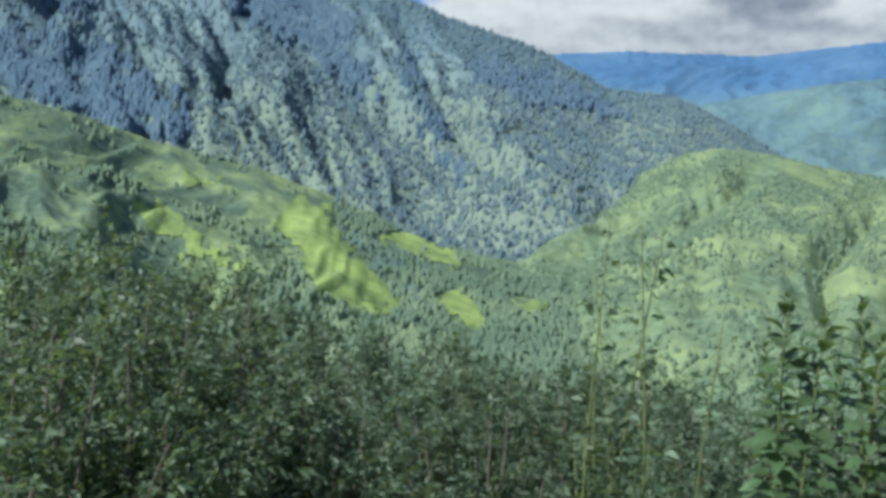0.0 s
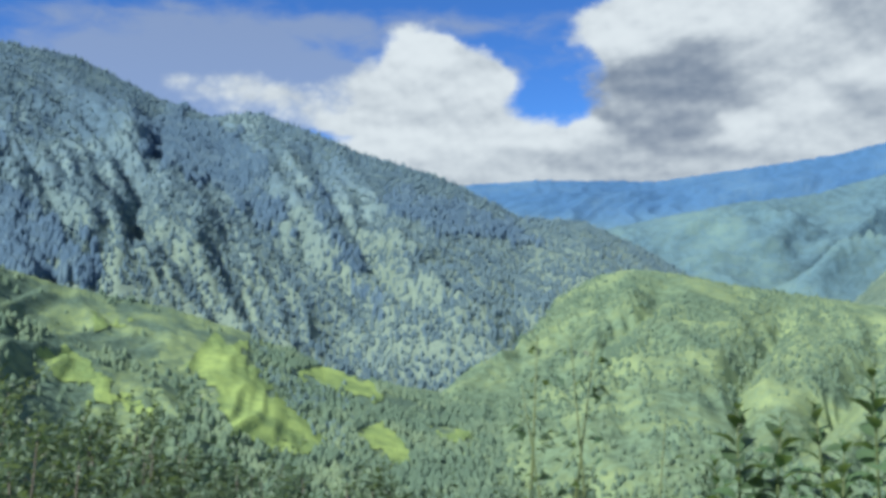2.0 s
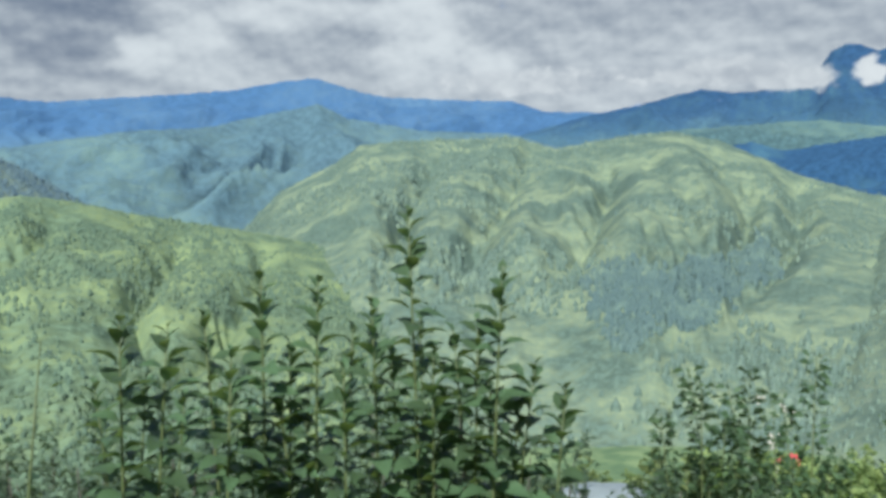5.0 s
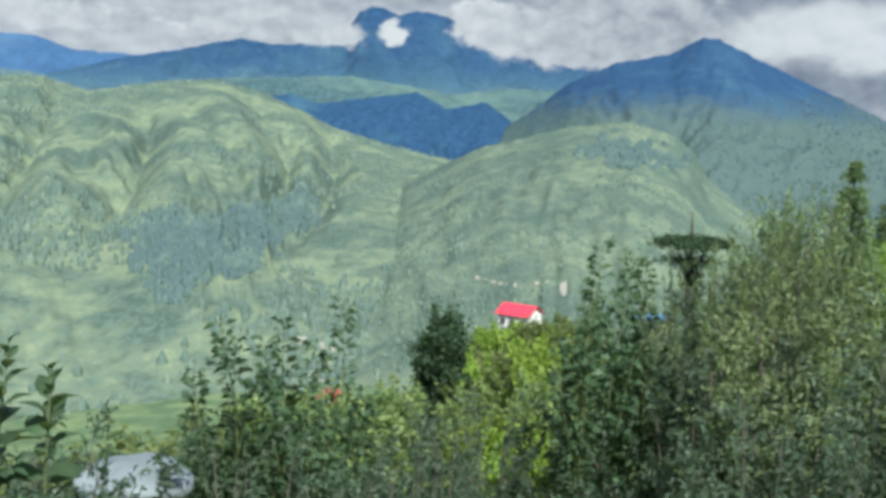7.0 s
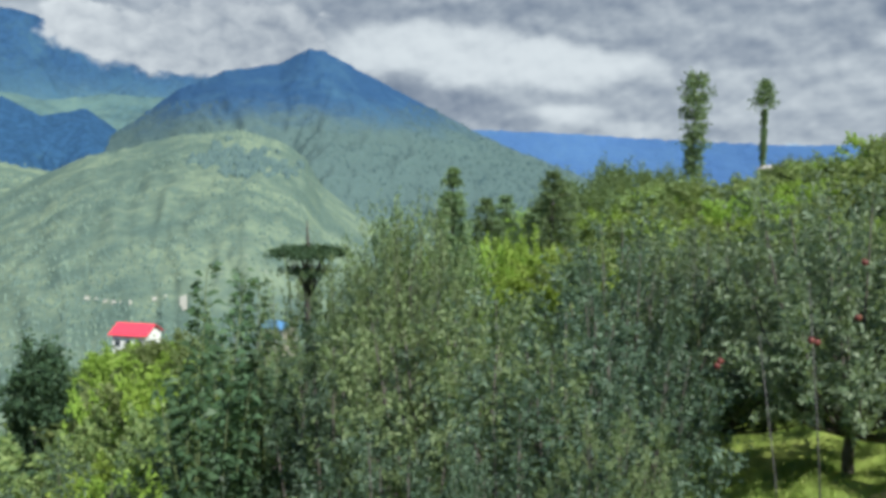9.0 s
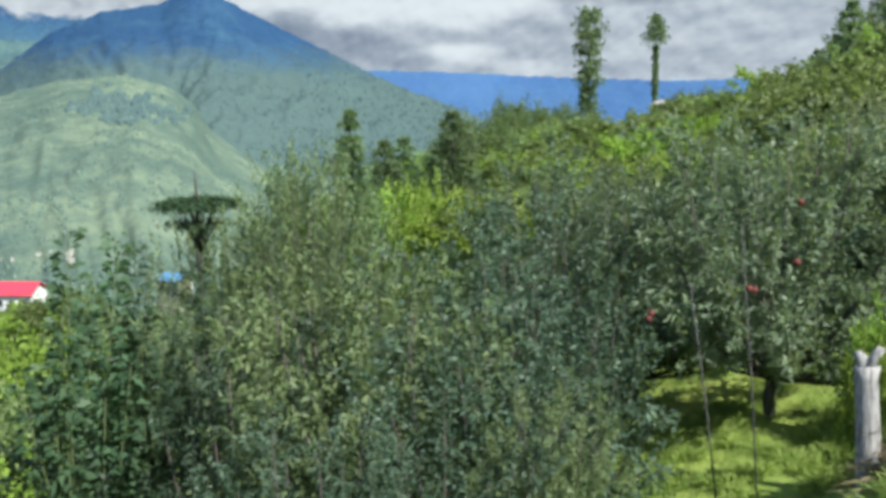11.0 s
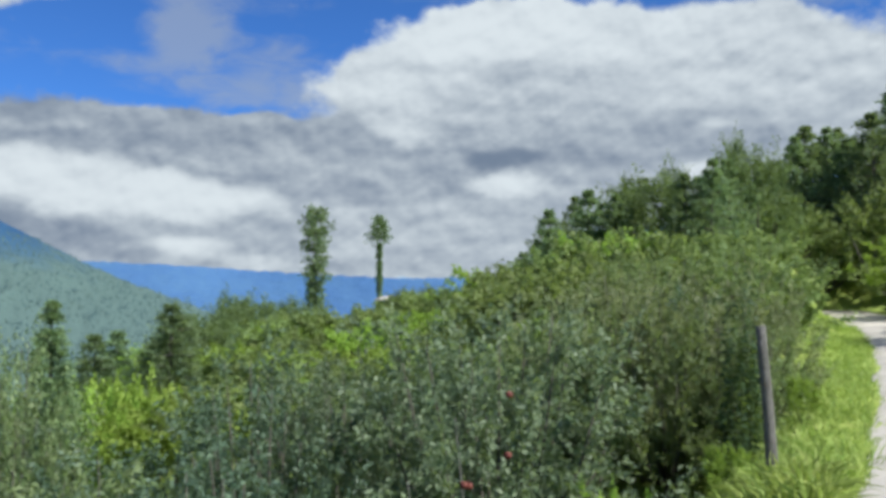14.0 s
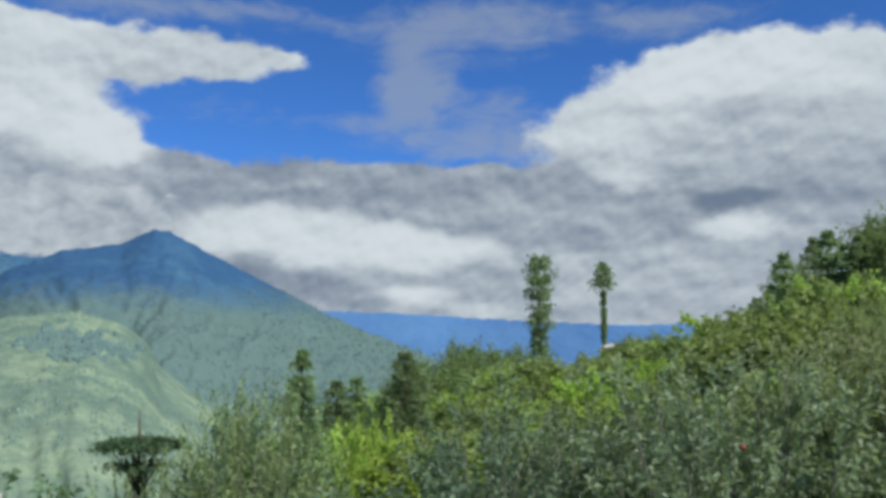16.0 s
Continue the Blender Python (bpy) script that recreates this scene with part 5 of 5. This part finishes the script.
# ---------------------------------------------------------------- road
ss = np.concatenate([np.arange(-4, 0, 0.25), np.arange(0, 66, 1.0)])
across = np.array([-1.5, -1.27, -0.6, 0.0, 0.6, 1.27, 1.5])
SS, LL = np.meshgrid(ss, across, indexing="ij")
edge = 0.12 * fbm(SS * 0.7, LL * 0 + 2.0, 3, 44)
LL2 = LL + np.where(np.abs(LL) > 1.1, edge, 0)
off = road_bend(SS) + LL2
RX = ROAD_AT[0] + ROAD_U[0] * SS + ROAD_U[1] * off
RY = ROAD_AT[1] + ROAD_U[1] * SS - ROAD_U[0] * off
RZ = road_level(SS) + np.where(np.abs(LL) > 1.4, -0.16, 0.012 - 0.004 * LL * LL)
tagged(new("road", grid_mesh("road", RX, RY, RZ, M_road)), "narrow pale concrete hill road with worn edges", "road", kind="structure")


# ---------------------------------------------------------------- fence posts
def wood_nodes(n, bsdf, p, tone=(0.50, 0.485, 0.475)):
    stretch = n.add("ShaderNodeMapping")
    stretch.inputs["Scale"].default_value = (22.0, 22.0, 2.5)
    n.put(stretch.inputs["Vector"], p)
    a = n.noise(stretch.outputs[0], 3.0, 5.0, 0.65)
    b = n.noise(p, 14.0, 3.0)
    col = n.mix(n.ramp(a, 0.3, 0.7), tuple(0.36 * c for c in tone), tone)
    n.put(bsdf.inputs["Base Color"], n.mix(n.ramp(b, 0.58, 0.72), col, tuple(0.33 * c for c in tone)))
    bsdf.inputs["Roughness"].default_value = 0.85
    bump(n, bsdf, a, 0.8, 0.006)


M_wood = material("weathered_wood", wood_nodes)
M_old_wood = material("dark_old_wood", lambda n, bsdf, p: wood_nodes(n, bsdf, p, (0.17, 0.165, 0.16)))


def rough_post(points, radii, seed, sides=10):
    rng = random.Random(seed)
    v, f = tube(points, radii, sides)
    return [p + Vector((rng.uniform(-1, 1), rng.uniform(-1, 1), 0)) * radii[0] * 0.16 for p in v], f


def fence_post(label, x, y, top, lean, radius, seed, fork=False, wedge=False, dark=False):
    ob = thing("fence_post", label, "fence post", "roadside fence posts")
    foot = gz(x, y) - 0.25
    h = top - foot
    pts = [Vector((lean[0] * q, lean[1] * q, foot + h * q)) + Vector((x - lean[0], y - lean[1], 0)) for q in (0, 0.3, 0.6, 0.88 if wedge else 0.85, 1.0)]
    rad = [radius * k for k in (1.15, 1.05, 1.0, 0.98, 0.92)]
    if wedge:
        rad = [radius * k for k in (1.3, 1.25, 1.2, 1.0, 0.6)]
    if fork:
        pts[-1] = pts[3].lerp(pts[4], 0.35)
        rad[-1] = radius * 1.15
    shaft = [rough_post(pts, rad, seed)]
    if wedge:
        # chisel cut: two slanted faces meet in a short ridge
        c, r = pts[-1], radius * 0.46
        v = [c + Vector(q) for q in ((-r, -r, -0.02), (r, -r, -0.02), (r, r, -0.02), (-r, r, -0.02), (-r * 0.7, -r * 0.6, 0.02), (r * 0.3, -r * 0.5, 0.035), (r * 0.6, r * 0.8, 0.03), (-r * 0.6, r * 0.8, 0.015))]
        shaft.append((v, [(0, 1, 5, 4), (1, 2, 6, 5), (2, 3, 7, 6), (3, 0, 4, 7), (4, 5, 6, 7)]))
    part("shaft", tubes_mesh("shaft", shaft, M_old_wood if dark else M_wood), ob)
    if fork:
        e = pts[-1]
        for sgn, length in ((-1, 0.105), (1, 0.07)):
            tip = e + Vector((sgn * (0.06 - 0.012 * sgn) * 0.6, sgn * (0.06 - 0.012 * sgn) * 0.8, length))
            part("prong", tubes_mesh("prong", [rough_post([e - Vector((0, 0, 0.05)), e.lerp(tip, 0.6), tip], [radius * 0.62, radius * (0.55 + 0.05 * sgn), radius * 0.40], seed + 3 + sgn, 7)], M_wood), ob)
    # two turns of wire
    for q in (0.72, 0.45):
        c = pts[0].lerp(pts[-1], q)
        loop = [c + Vector((math.cos(w) * radius * 1.12, math.sin(w) * radius * 1.12, 0.006 * math.sin(2 * w))) for w in np.linspace(0, 6.283, 13)]
        part("wire", tubes_mesh("wire", [tube(loop, [0.0022] * 13, 4)], M_wire), ob, "rusty wire loop")
    return ob


M_wire = material("rusty_wire", lambda n, bsdf, p: n.put(bsdf.inputs["Base Color"], n.mix(n.noise(p, 60.0), (0.10, 0.06, 0.04), (0.22, 0.15, 0.11))))
fp = polar(127.8, 5.0, 0, 2.28, 0.73)
fence_post("pale weathered forked wooden post beside the orchard", fp.x, fp.y, 0.20, (0.12, 0.02), 0.058, 5, fork=True)
fp = polar(138.6, 7.5, 0, 2.457, 0.494)
fence_post("dark grey weathered wooden post on the grassy verge", fp.x, fp.y, 1.24, (0.09, 0.03), 0.045, 6, dark=True)
fence_post("grey split wooden post with a wedge-shaped top", 2.005, 0.40, 1.135, (0.0, 0.0), 0.052, 7, wedge=True)


# ---------------------------------------------------------------- grass on the bank
def grass(name, count, b0, b1, d0, d1, ex, ey, tall, label, seed, mat=None, clump=0.35):
    rng = np.random.default_rng(seed)
    n = count * 3
    b, d = rng.uniform(b0, b1, n), np.sqrt(rng.uniform(d0 ** 2, d1 ** 2, n))
    x, y = ex + d * np.sin(b * D2R), ey + d * np.cos(b * D2R)
    s, l = road_frame(x, y)
    ok = ((np.abs(l) > 1.36) | (s > 80)) & (fbm(x * 1.3, y * 1.3, 3, seed) > -clump)
    x, y = x[ok][:count], y[ok][:count]
    z = ground_z(x, y) - 0.02
    way = rng.normal(0, 0.35, (len(x), 3)) + np.array([0, 0, 1.0])
    way /= np.linalg.norm(way, axis=1)[:, None]
    me = leaves_mesh(name, np.stack([x, y, z], axis=1), way, tall, mat or M_grass, rng, 0.045, 0.35)
    tagged(new(name, me), label, "grass", kind="stuff")


grass("bank_grass", 60000, 108, 150, 2.0, 14, 2.3, 0.6, 0.13, "lush bright green grass on the road bank", 61)
grass("clearing_grass", 40000, 112, 134, 4.0, 11, 2.3, 0.6, 0.22, "lush green grass in the orchard clearing", 64, clump=0.1)
grass("post_grass", 1500, 135.5, 142, 6.2, 7.4, 2.45, 0.5, 0.5, "tall pale grass round the old post", 65, clump=1.0)
grass("verge_grass", 36000, 132, 152, 8, 40, 2.4, 0.55, 0.34, "long yellow-green grass along the road verge", 62)
grass("slope_grass", 14000, -40, 108, 1.2, 7, 0.8, 0.5, 0.25, "rough grass on the steep slope below the road", 63)


# ---------------------------------------------------------------- flat-topped old tree above the orchard
old = thing("flat_topped_tree", "old tree with a flat umbrella crown and a bare spike", "tree")
rng_old = np.random.default_rng(77)
spot = polar(85.5, 20, 0, 2.28, 0.73)
base_z, crown_z = gz(spot.x, spot.y), 1.47 - 20 * math.tan(5.6 * D2R)
H = crown_z - base_z
limbs = [tube([(0, 0, -0.3), (0.05, 0, H * 0.5), (0, 0.05, H * 0.85), (0.0, 0.0, H), (-0.03, 0.02, H + 0.4), (-0.05, 0.02, H + 0.72)], [0.10, 0.08, 0.06, 0.04, 0.03, 0.012], 7)]
pads, ways = [], []
for k in range(14):
    a = 6.283 * k / 14 + rng_old.random() * 0.4
    r = (0.35 if k % 2 else 0.62) + 0.18 * rng_old.random()
    tip = Vector((math.cos(a) * r, math.sin(a) * r, H - 0.02 + 0.05 * rng_old.random()))
    limbs.append(tube([(0, 0, H * 0.8), tip * 0.55 + Vector((0, 0, H * 0.38)), tip], [0.03, 0.02, 0.008], 5))
    m = 420
    q = rng_old.normal(0, 1, (m, 3)) * np.array([0.15, 0.15, 0.05]) + np.array([tip.x, tip.y, H + 0.03 - 0.10 * (r / 0.8) ** 2])
    pads.append(q)
    ways.append(rng_old.normal(0, 1, (m, 3)) * np.array([1, 1, 0.5]) + np.array([0, 0, 0.3]))
for k in range(3):
    a = 1.2 + 2.1 * k
    pads.append(rng_old.normal(0, 1, (260, 3)) * np.array([0.20, 0.20, 0.05]) + np.array([math.cos(a) * 0.42, math.sin(a) * 0.42, H - 0.48]))
    ways.append(rng_old.normal(0, 1, (260, 3)))
ways = np.concatenate(ways)
ways /= np.linalg.norm(ways, axis=1)[:, None]
part("trunk", tubes_mesh("trunk", limbs, M_bark), old)
part("crown", leaves_mesh("crown", np.concatenate(pads), ways, 0.08, M_column, rng_old), old)
old.matrix_world = Matrix.Translation((spot.x, spot.y, base_z))


# ---------------------------------------------------------------- houses on the slope
def paint(name, colour, worn):
    def build(n, bsdf, p):
        a = n.noise(p, 1.2, 5.0, 0.7)
        n.put(bsdf.inputs["Base Color"], n.mix(n.ramp(a, 0.4, 0.75), colour, worn))
        bsdf.inputs["Roughness"].default_value = 0.6
    return material(name, build)


M_roof_red = paint("red_sheet_roof", (0.78, 0.06, 0.10), (0.60, 0.07, 0.10))
M_white = paint("whitewash", (0.82, 0.82, 0.80), (0.66, 0.64, 0.60))
M_stone = paint("pale_stone", (0.52, 0.47, 0.40), (0.38, 0.34, 0.28))
M_track = paint("pale_gravel", (0.40, 0.39, 0.33), (0.30, 0.31, 0.25))
M_glass = paint("dark_window", (0.05, 0.06, 0.07), (0.08, 0.09, 0.10))
M_blue_roof = paint("blue_sheet_roof", (0.10, 0.27, 0.50), (0.13, 0.27, 0.42))


def box(x0, x1, y0, y1, z0, z1):
    v = [(x, y, z) for z in (z0, z1) for x, y in ((x0, y0), (x1, y0), (x1, y1), (x0, y1))]
    return v, [(3, 2, 1, 0), (4, 5, 6, 7), (0, 1, 5, 4), (1, 2, 6, 5), (2, 3, 7, 6), (3, 0, 4, 7)]


def plain_mesh(name, pieces, mat):
    verts, faces = [], []
    for v, f in pieces:
        o = len(verts)
        verts += [tuple(p) for p in v]
        faces += [tuple(i + o for i in q) for q in f]
    return mesh_from(name, verts, faces, mat)


def house(label, b, d, el_top, length, depth, wall_h, roof_h, roof_mat, wall_mat, turn, ex=0.54, ey=0.76, windows=3):
    ob = thing("house", label, "house")
    p = polar(b, d, 0, ex, ey)
    top = 1.42 + d * math.tan(el_top * D2R)
    l, w = length / 2, depth / 2
    low = min(gz(p.x, p.y) - (top - wall_h - roof_h) - 0.5, -0.3)
    part("wall", plain_mesh("wall", [box(-l, l, -w, w, low, wall_h)], wall_mat), ob)
    o, t = 0.5, 0.09
    ridge = wall_h + roof_h
    for sgn in (-1, 1):
        v = [(-l - o, sgn * (w + o), wall_h - 0.1), (l + o, sgn * (w + o), wall_h - 0.1), (l + o, 0, ridge), (-l - o, 0, ridge)]
        v += [(x, y, z + t) for x, y, z in v]
        f = [(3, 2, 1, 0), (4, 5, 6, 7), (0, 1, 5, 4), (1, 2, 6, 5), (2, 3, 7, 6), (3, 0, 4, 7)]
        part("roof", plain_mesh("roof", [(v, f)], roof_mat), ob)
    for sgn in (-1, 1):
        x = sgn * l
        part("gable", plain_mesh("gable", [([(x, -w, wall_h), (x, w, wall_h), (x, 0, ridge - 0.1), (x - sgn * 0.2, -w, wall_h), (x - sgn * 0.2, w, wall_h), (x - sgn * 0.2, 0, ridge - 0.1)], [(0, 1, 2), (5, 4, 3), (0, 3, 4, 1), (1, 4, 5, 2), (2, 5, 3, 0)])], wall_mat), ob)
    for sgn in (-1, 1):
        for k in range(windows):
            x = -l + length * (k + 0.5) / windows
            y = sgn * (w + 0.03)
            fr = part("window", plain_mesh("window", [box(x - 0.6, x + 0.6, y - 0.06, y + 0.06, wall_h - 2.0, wall_h - 0.7)], M_white), ob)
            part("pane", plain_mesh("pane", [box(x - 0.5, x + 0.5, y - 0.075, y + 0.075, wall_h - 1.9, wall_h - 0.8)], M_glass), fr)
    ob.matrix_world = Matrix.Translation((p.x, p.y, top - ridge)) @ Matrix.Rotation(turn, 4, "Z")
    return ob


house("white farmhouse with a bright red sheet-metal roof", 75.2, 150, -9.55, 6.0, 4.4, 2.2, 1.5, M_roof_red, M_white, 1.25)
house("small house with a red roof behind the saplings", 62.6, 105, -15.3, 2.6, 2.0, 1.1, 0.6, M_roof_red, M_white, 0.2)
house("low shed with a blue sheet-metal roof", 83.9, 120, -9.9, 3.6, 2.6, 1.4, 0.6, M_blue_roof, M_stone, 0.9, 2.28, 0.73)
house("small pale stone hut on the crest of the hill", 115.7, 58, 0.30, 0.8, 0.7, 0.8, 0.12, M_stone, M_stone, 0.3, 2.28, 0.73, 1)


# ---------------------------------------------------------------- pale tracks and terraces in the valley
for face, ring_, name, label in (
    (wall_face, [(59.6, -12.0), (61.5, -11.7), (63.4, -12.3), (63.8, -13.3), (62.8, -13.6), (62.6, -12.9), (61.4, -12.4), (59.8, -12.6)], "track_loop", "pale gravel track looping round a valley terrace"),
    (wall_face, [(60.6, -13.7), (62.4, -13.4), (62.5, -15.2), (61.4, -15.6), (61.2, -14.4)], "track_yard", "pale gravel yard below the looping track"),
    (terrace_face, [(72.2, -7.7), (74.2, -8.25), (78.1, -7.85), (78.3, -9.1), (77.8, -9.1), (77.6, -8.2), (74.2, -8.6), (72.0, -8.05)], "track_zigzag", "pale zigzag track on the terraced slope"),
    (terrace_face, [(66.2, 0.3), (67.0, -0.2), (68.8, -0.5), (68.2, -0.9), (67.2, -1.1), (66.9, -1.5), (66.5, -0.8)], "scree", "pale bare scree at the mouth of the gorge"),
):
    field(name, face, ring_, M_track, label, 0.9, 0.05, "track")


# a pale boulder among the plants
bm = bmesh.new()
bmesh.ops.create_icosphere(bm, subdivisions=4, radius=1.0)
for v in bm.verts:
    v.co = v.co * (1 + 0.22 * noise.noise(v.co * 1.3) + 0.06 * noise.noise(v.co * 4.0))
    v.co.z *= 0.62
rock_mesh = bpy.data.meshes.new("boulder")
bm.to_mesh(rock_mesh)
bm.free()
rock_mesh.materials.append(paint("grey_rock", (0.25, 0.30, 0.32), (0.16, 0.19, 0.20)))
rock_mesh.polygons.foreach_set("use_smooth", np.ones(len(rock_mesh.polygons), dtype=bool))
rp = polar(50.4, 5.6, 0, 0.54, 0.76)
tagged(new("boulder", rock_mesh), "pale rounded boulder among the plants on the slope", "boulder").matrix_world = Matrix.Translation((rp.x, rp.y, 1.42 - 5.6 * math.tan(18.8 * D2R) - 0.15)) @ Matrix.Diagonal((0.34, 0.34, 0.24, 1))


# ---------------------------------------------------------------- sticks, low plants and fruit in the orchard
for k, (b, d, el, lean) in enumerate(((119.6, 7.4, -11.5, 0.3), (122.0, 7.6, -7.5, 0.22))):
    p = polar(b, d, 0, 2.28, 0.73)
    z0, z1 = gz(p.x, p.y) - 0.05, 1.47 + d * math.tan(el * D2R)
    ob = thing("orchard_stick", "thin pale stick propping an apple branch", "stick", "orchard props")
    part("rod", tubes_mesh("rod", [tube([(p.x, p.y, z0), (p.x + lean * 0.4, p.y + lean * 0.3, z0 + (z1 - z0) * 0.5), (p.x + lean, p.y + lean * 0.6, z1)], [0.009, 0.007, 0.004], 6)], M_old_wood), ob)
M_apple_red = material("apple_skin", lambda n, bsdf, p: n.put(bsdf.inputs["Base Color"], n.mix(n.noise(p, 25.0), (0.12, 0.022, 0.022), (0.18, 0.06, 0.045))))
bm = bmesh.new()
bmesh.ops.create_uvsphere(bm, u_segments=10, v_segments=7, radius=0.03)
for v in bm.verts:
    if v.co.z > 0.024 and abs(v.co.x) < 0.012 and abs(v.co.y) < 0.012:
        v.co.z -= 0.010
apple_mesh = bpy.data.meshes.new("fruit")
bm.to_mesh(apple_mesh)
bm.free()
apple_mesh.materials.append(M_apple_red)
for k in range(6):
    b, el = rnd.choice(((124.4, -6.2), (123.2, -9.0), (121.0, -11.0), (114.5, -13.5)))
    p = polar(b + rnd.uniform(-0.7, 0.7), 7.2 + rnd.uniform(-0.3, 0.3), 1.47 + 7.2 * math.tan((el + rnd.uniform(-0.7, 0.7)) * D2R), 2.28, 0.73)
    ob = thing("apple", "ripe red apple hanging in the orchard tree", "apple", "hanging apples", at=Matrix.Translation(p))
    part("fruit", apple_mesh, ob)
    part("stalk", tubes_mesh("stalk", [tube([(0, 0, 0.02), (0.004, 0, 0.05), (0.01, 0.004, 0.09)], [0.002, 0.002, 0.0015], 4)], M_bark), ob)
for b, d, el, w in ((129.2, 6.8, -13.8, 0.26), (137.0, 9.5, -8.8, 0.3), (141.0, 12.5, -4.6, 0.22)):
    top_at(KINDS["lime"][0], 2.4, b, d, el, 2.28, 0.73, copy=True, wide=w, least=0.1)

# trees before the farmhouse, and scrub beyond the road
for k in range(22):
    b, d = 71.5 + 0.32 * k, rnd.uniform(85, 138)
    plant("shrub" if k % 3 else "lime", 2.4, b, d, -10.3 - rnd.uniform(0, 1.2), 0.54, 0.76, 1.7)
for k in range(16):
    b, d = rnd.uniform(147, 156), rnd.uniform(26, 60)
    plant("shrub" if k % 3 else "lime", 2.4, b, d, rnd.uniform(0.5, 5.5), 2.45, 0.5, 1.4)

for b, d, el in ((90.5, 18, -4.2), (92.3, 18, -3.2), (93.6, 19, -2.6)):
    plant("olive", 3.0, b, d, el, 2.0, 0.75, 0.75)
for k in range(26):
    b, d = rnd.uniform(34, 62), rnd.uniform(11, 45)
    plant("shrub", 2.4, b, d, math.degrees(math.atan2(gz(*polar(b, d, 0, 0.3, 0.7).xy) + rnd.uniform(1.2, 2.4) - 1.42, d)), 0.3, 0.7, 1.3)
for k in range(12):
    b = 146.4 + 0.62 * k
    plant("shrub" if k % 3 else "lime", 2.4, b, 50 + 7 * (k % 3), 1.8 + 0.7 * (k % 4), 2.45, 0.5, 1.6)
    plant("shrub", 2.4, b + 3.4, 32 + 4 * (k % 2), 1.2 + 0.8 * (k % 3), 2.45, 0.5, 1.2)

# orchards and thickets lower down towards the valley
for k in range(60):
    b, d = rnd.uniform(44, 72), rnd.uniform(40, 150)
    plant("shrub", 2.4, b, d, math.degrees(math.atan2(gz(*polar(b, d, 0, 0.5, 0.7).xy) + rnd.uniform(2.2, 4.0) - 1.42, d)), 0.5, 0.7, 1.9)
for k in range(40):
    b, d = rnd.uniform(42, 60), rnd.uniform(150, 330)
    plant("shrub", 2.4, b, d, math.degrees(math.atan2(gz(*polar(b, d, 0, 0.5, 0.7).xy) + rnd.uniform(3.0, 6.0) - 1.42, d)), 0.5, 0.7, 2.4)
for b, d, el in ((72.2, 30, -14.2), (73.4, 32, -13.4), (74.6, 30, -13.7), (73.0, 26, -15.4), (74.4, 26, -15.6), (72.0, 34, -13.0)):
    plant("lime", 2.3, b, d, el, 0.8, 0.75, 1.0)
for b, d, el, wide in ((84.2, 18.5, -7.6, 0.6), (86.6, 21.5, -7.4, 0.6), (88.4, 18.0, -6.2, 0.6), (90.2, 19.0, -4.8, 0.55)):
    plant("olive", 3.0, b, d, el, 2.28, 0.73, wide)
for b, d, el, wide in ((130.3, 6.6, -11.6, 0.30), (129.4, 6.2, -13.6, 0.26)):
    top_at(KINDS["lime"][1], 2.4, b, d, el, 2.28, 0.73, copy=True, wide=wide, least=0.15)
M_dry = leaf_material("dry_stalk", (0.20, 0.15, 0.09), (0.42, 0.34, 0.20), 0.3, 0.7)
grass("dry_brush", 2600, 129.5, 138, 4.6, 6.4, 2.28, 0.73, 0.34, "tangled dry brown grass and stalks on the bank", 66, M_dry, 0.6)
# pale sunlit bushes below the farmhouse
for k, (b, d, el) in enumerate(((73.2, 19, -15.0), (74.8, 21, -13.2), (76.4, 20, -12.6), (77.8, 18, -12.4), (76.0, 15, -15.8), (74.2, 14, -18.0), (78.0, 14, -15.0), (75.4, 12, -19.0), (72.6, 16, -18.2))):
    plant("lime" if k % 2 else "shrub", 2.4, b, d, el, 1.2, 0.75, 0.8)
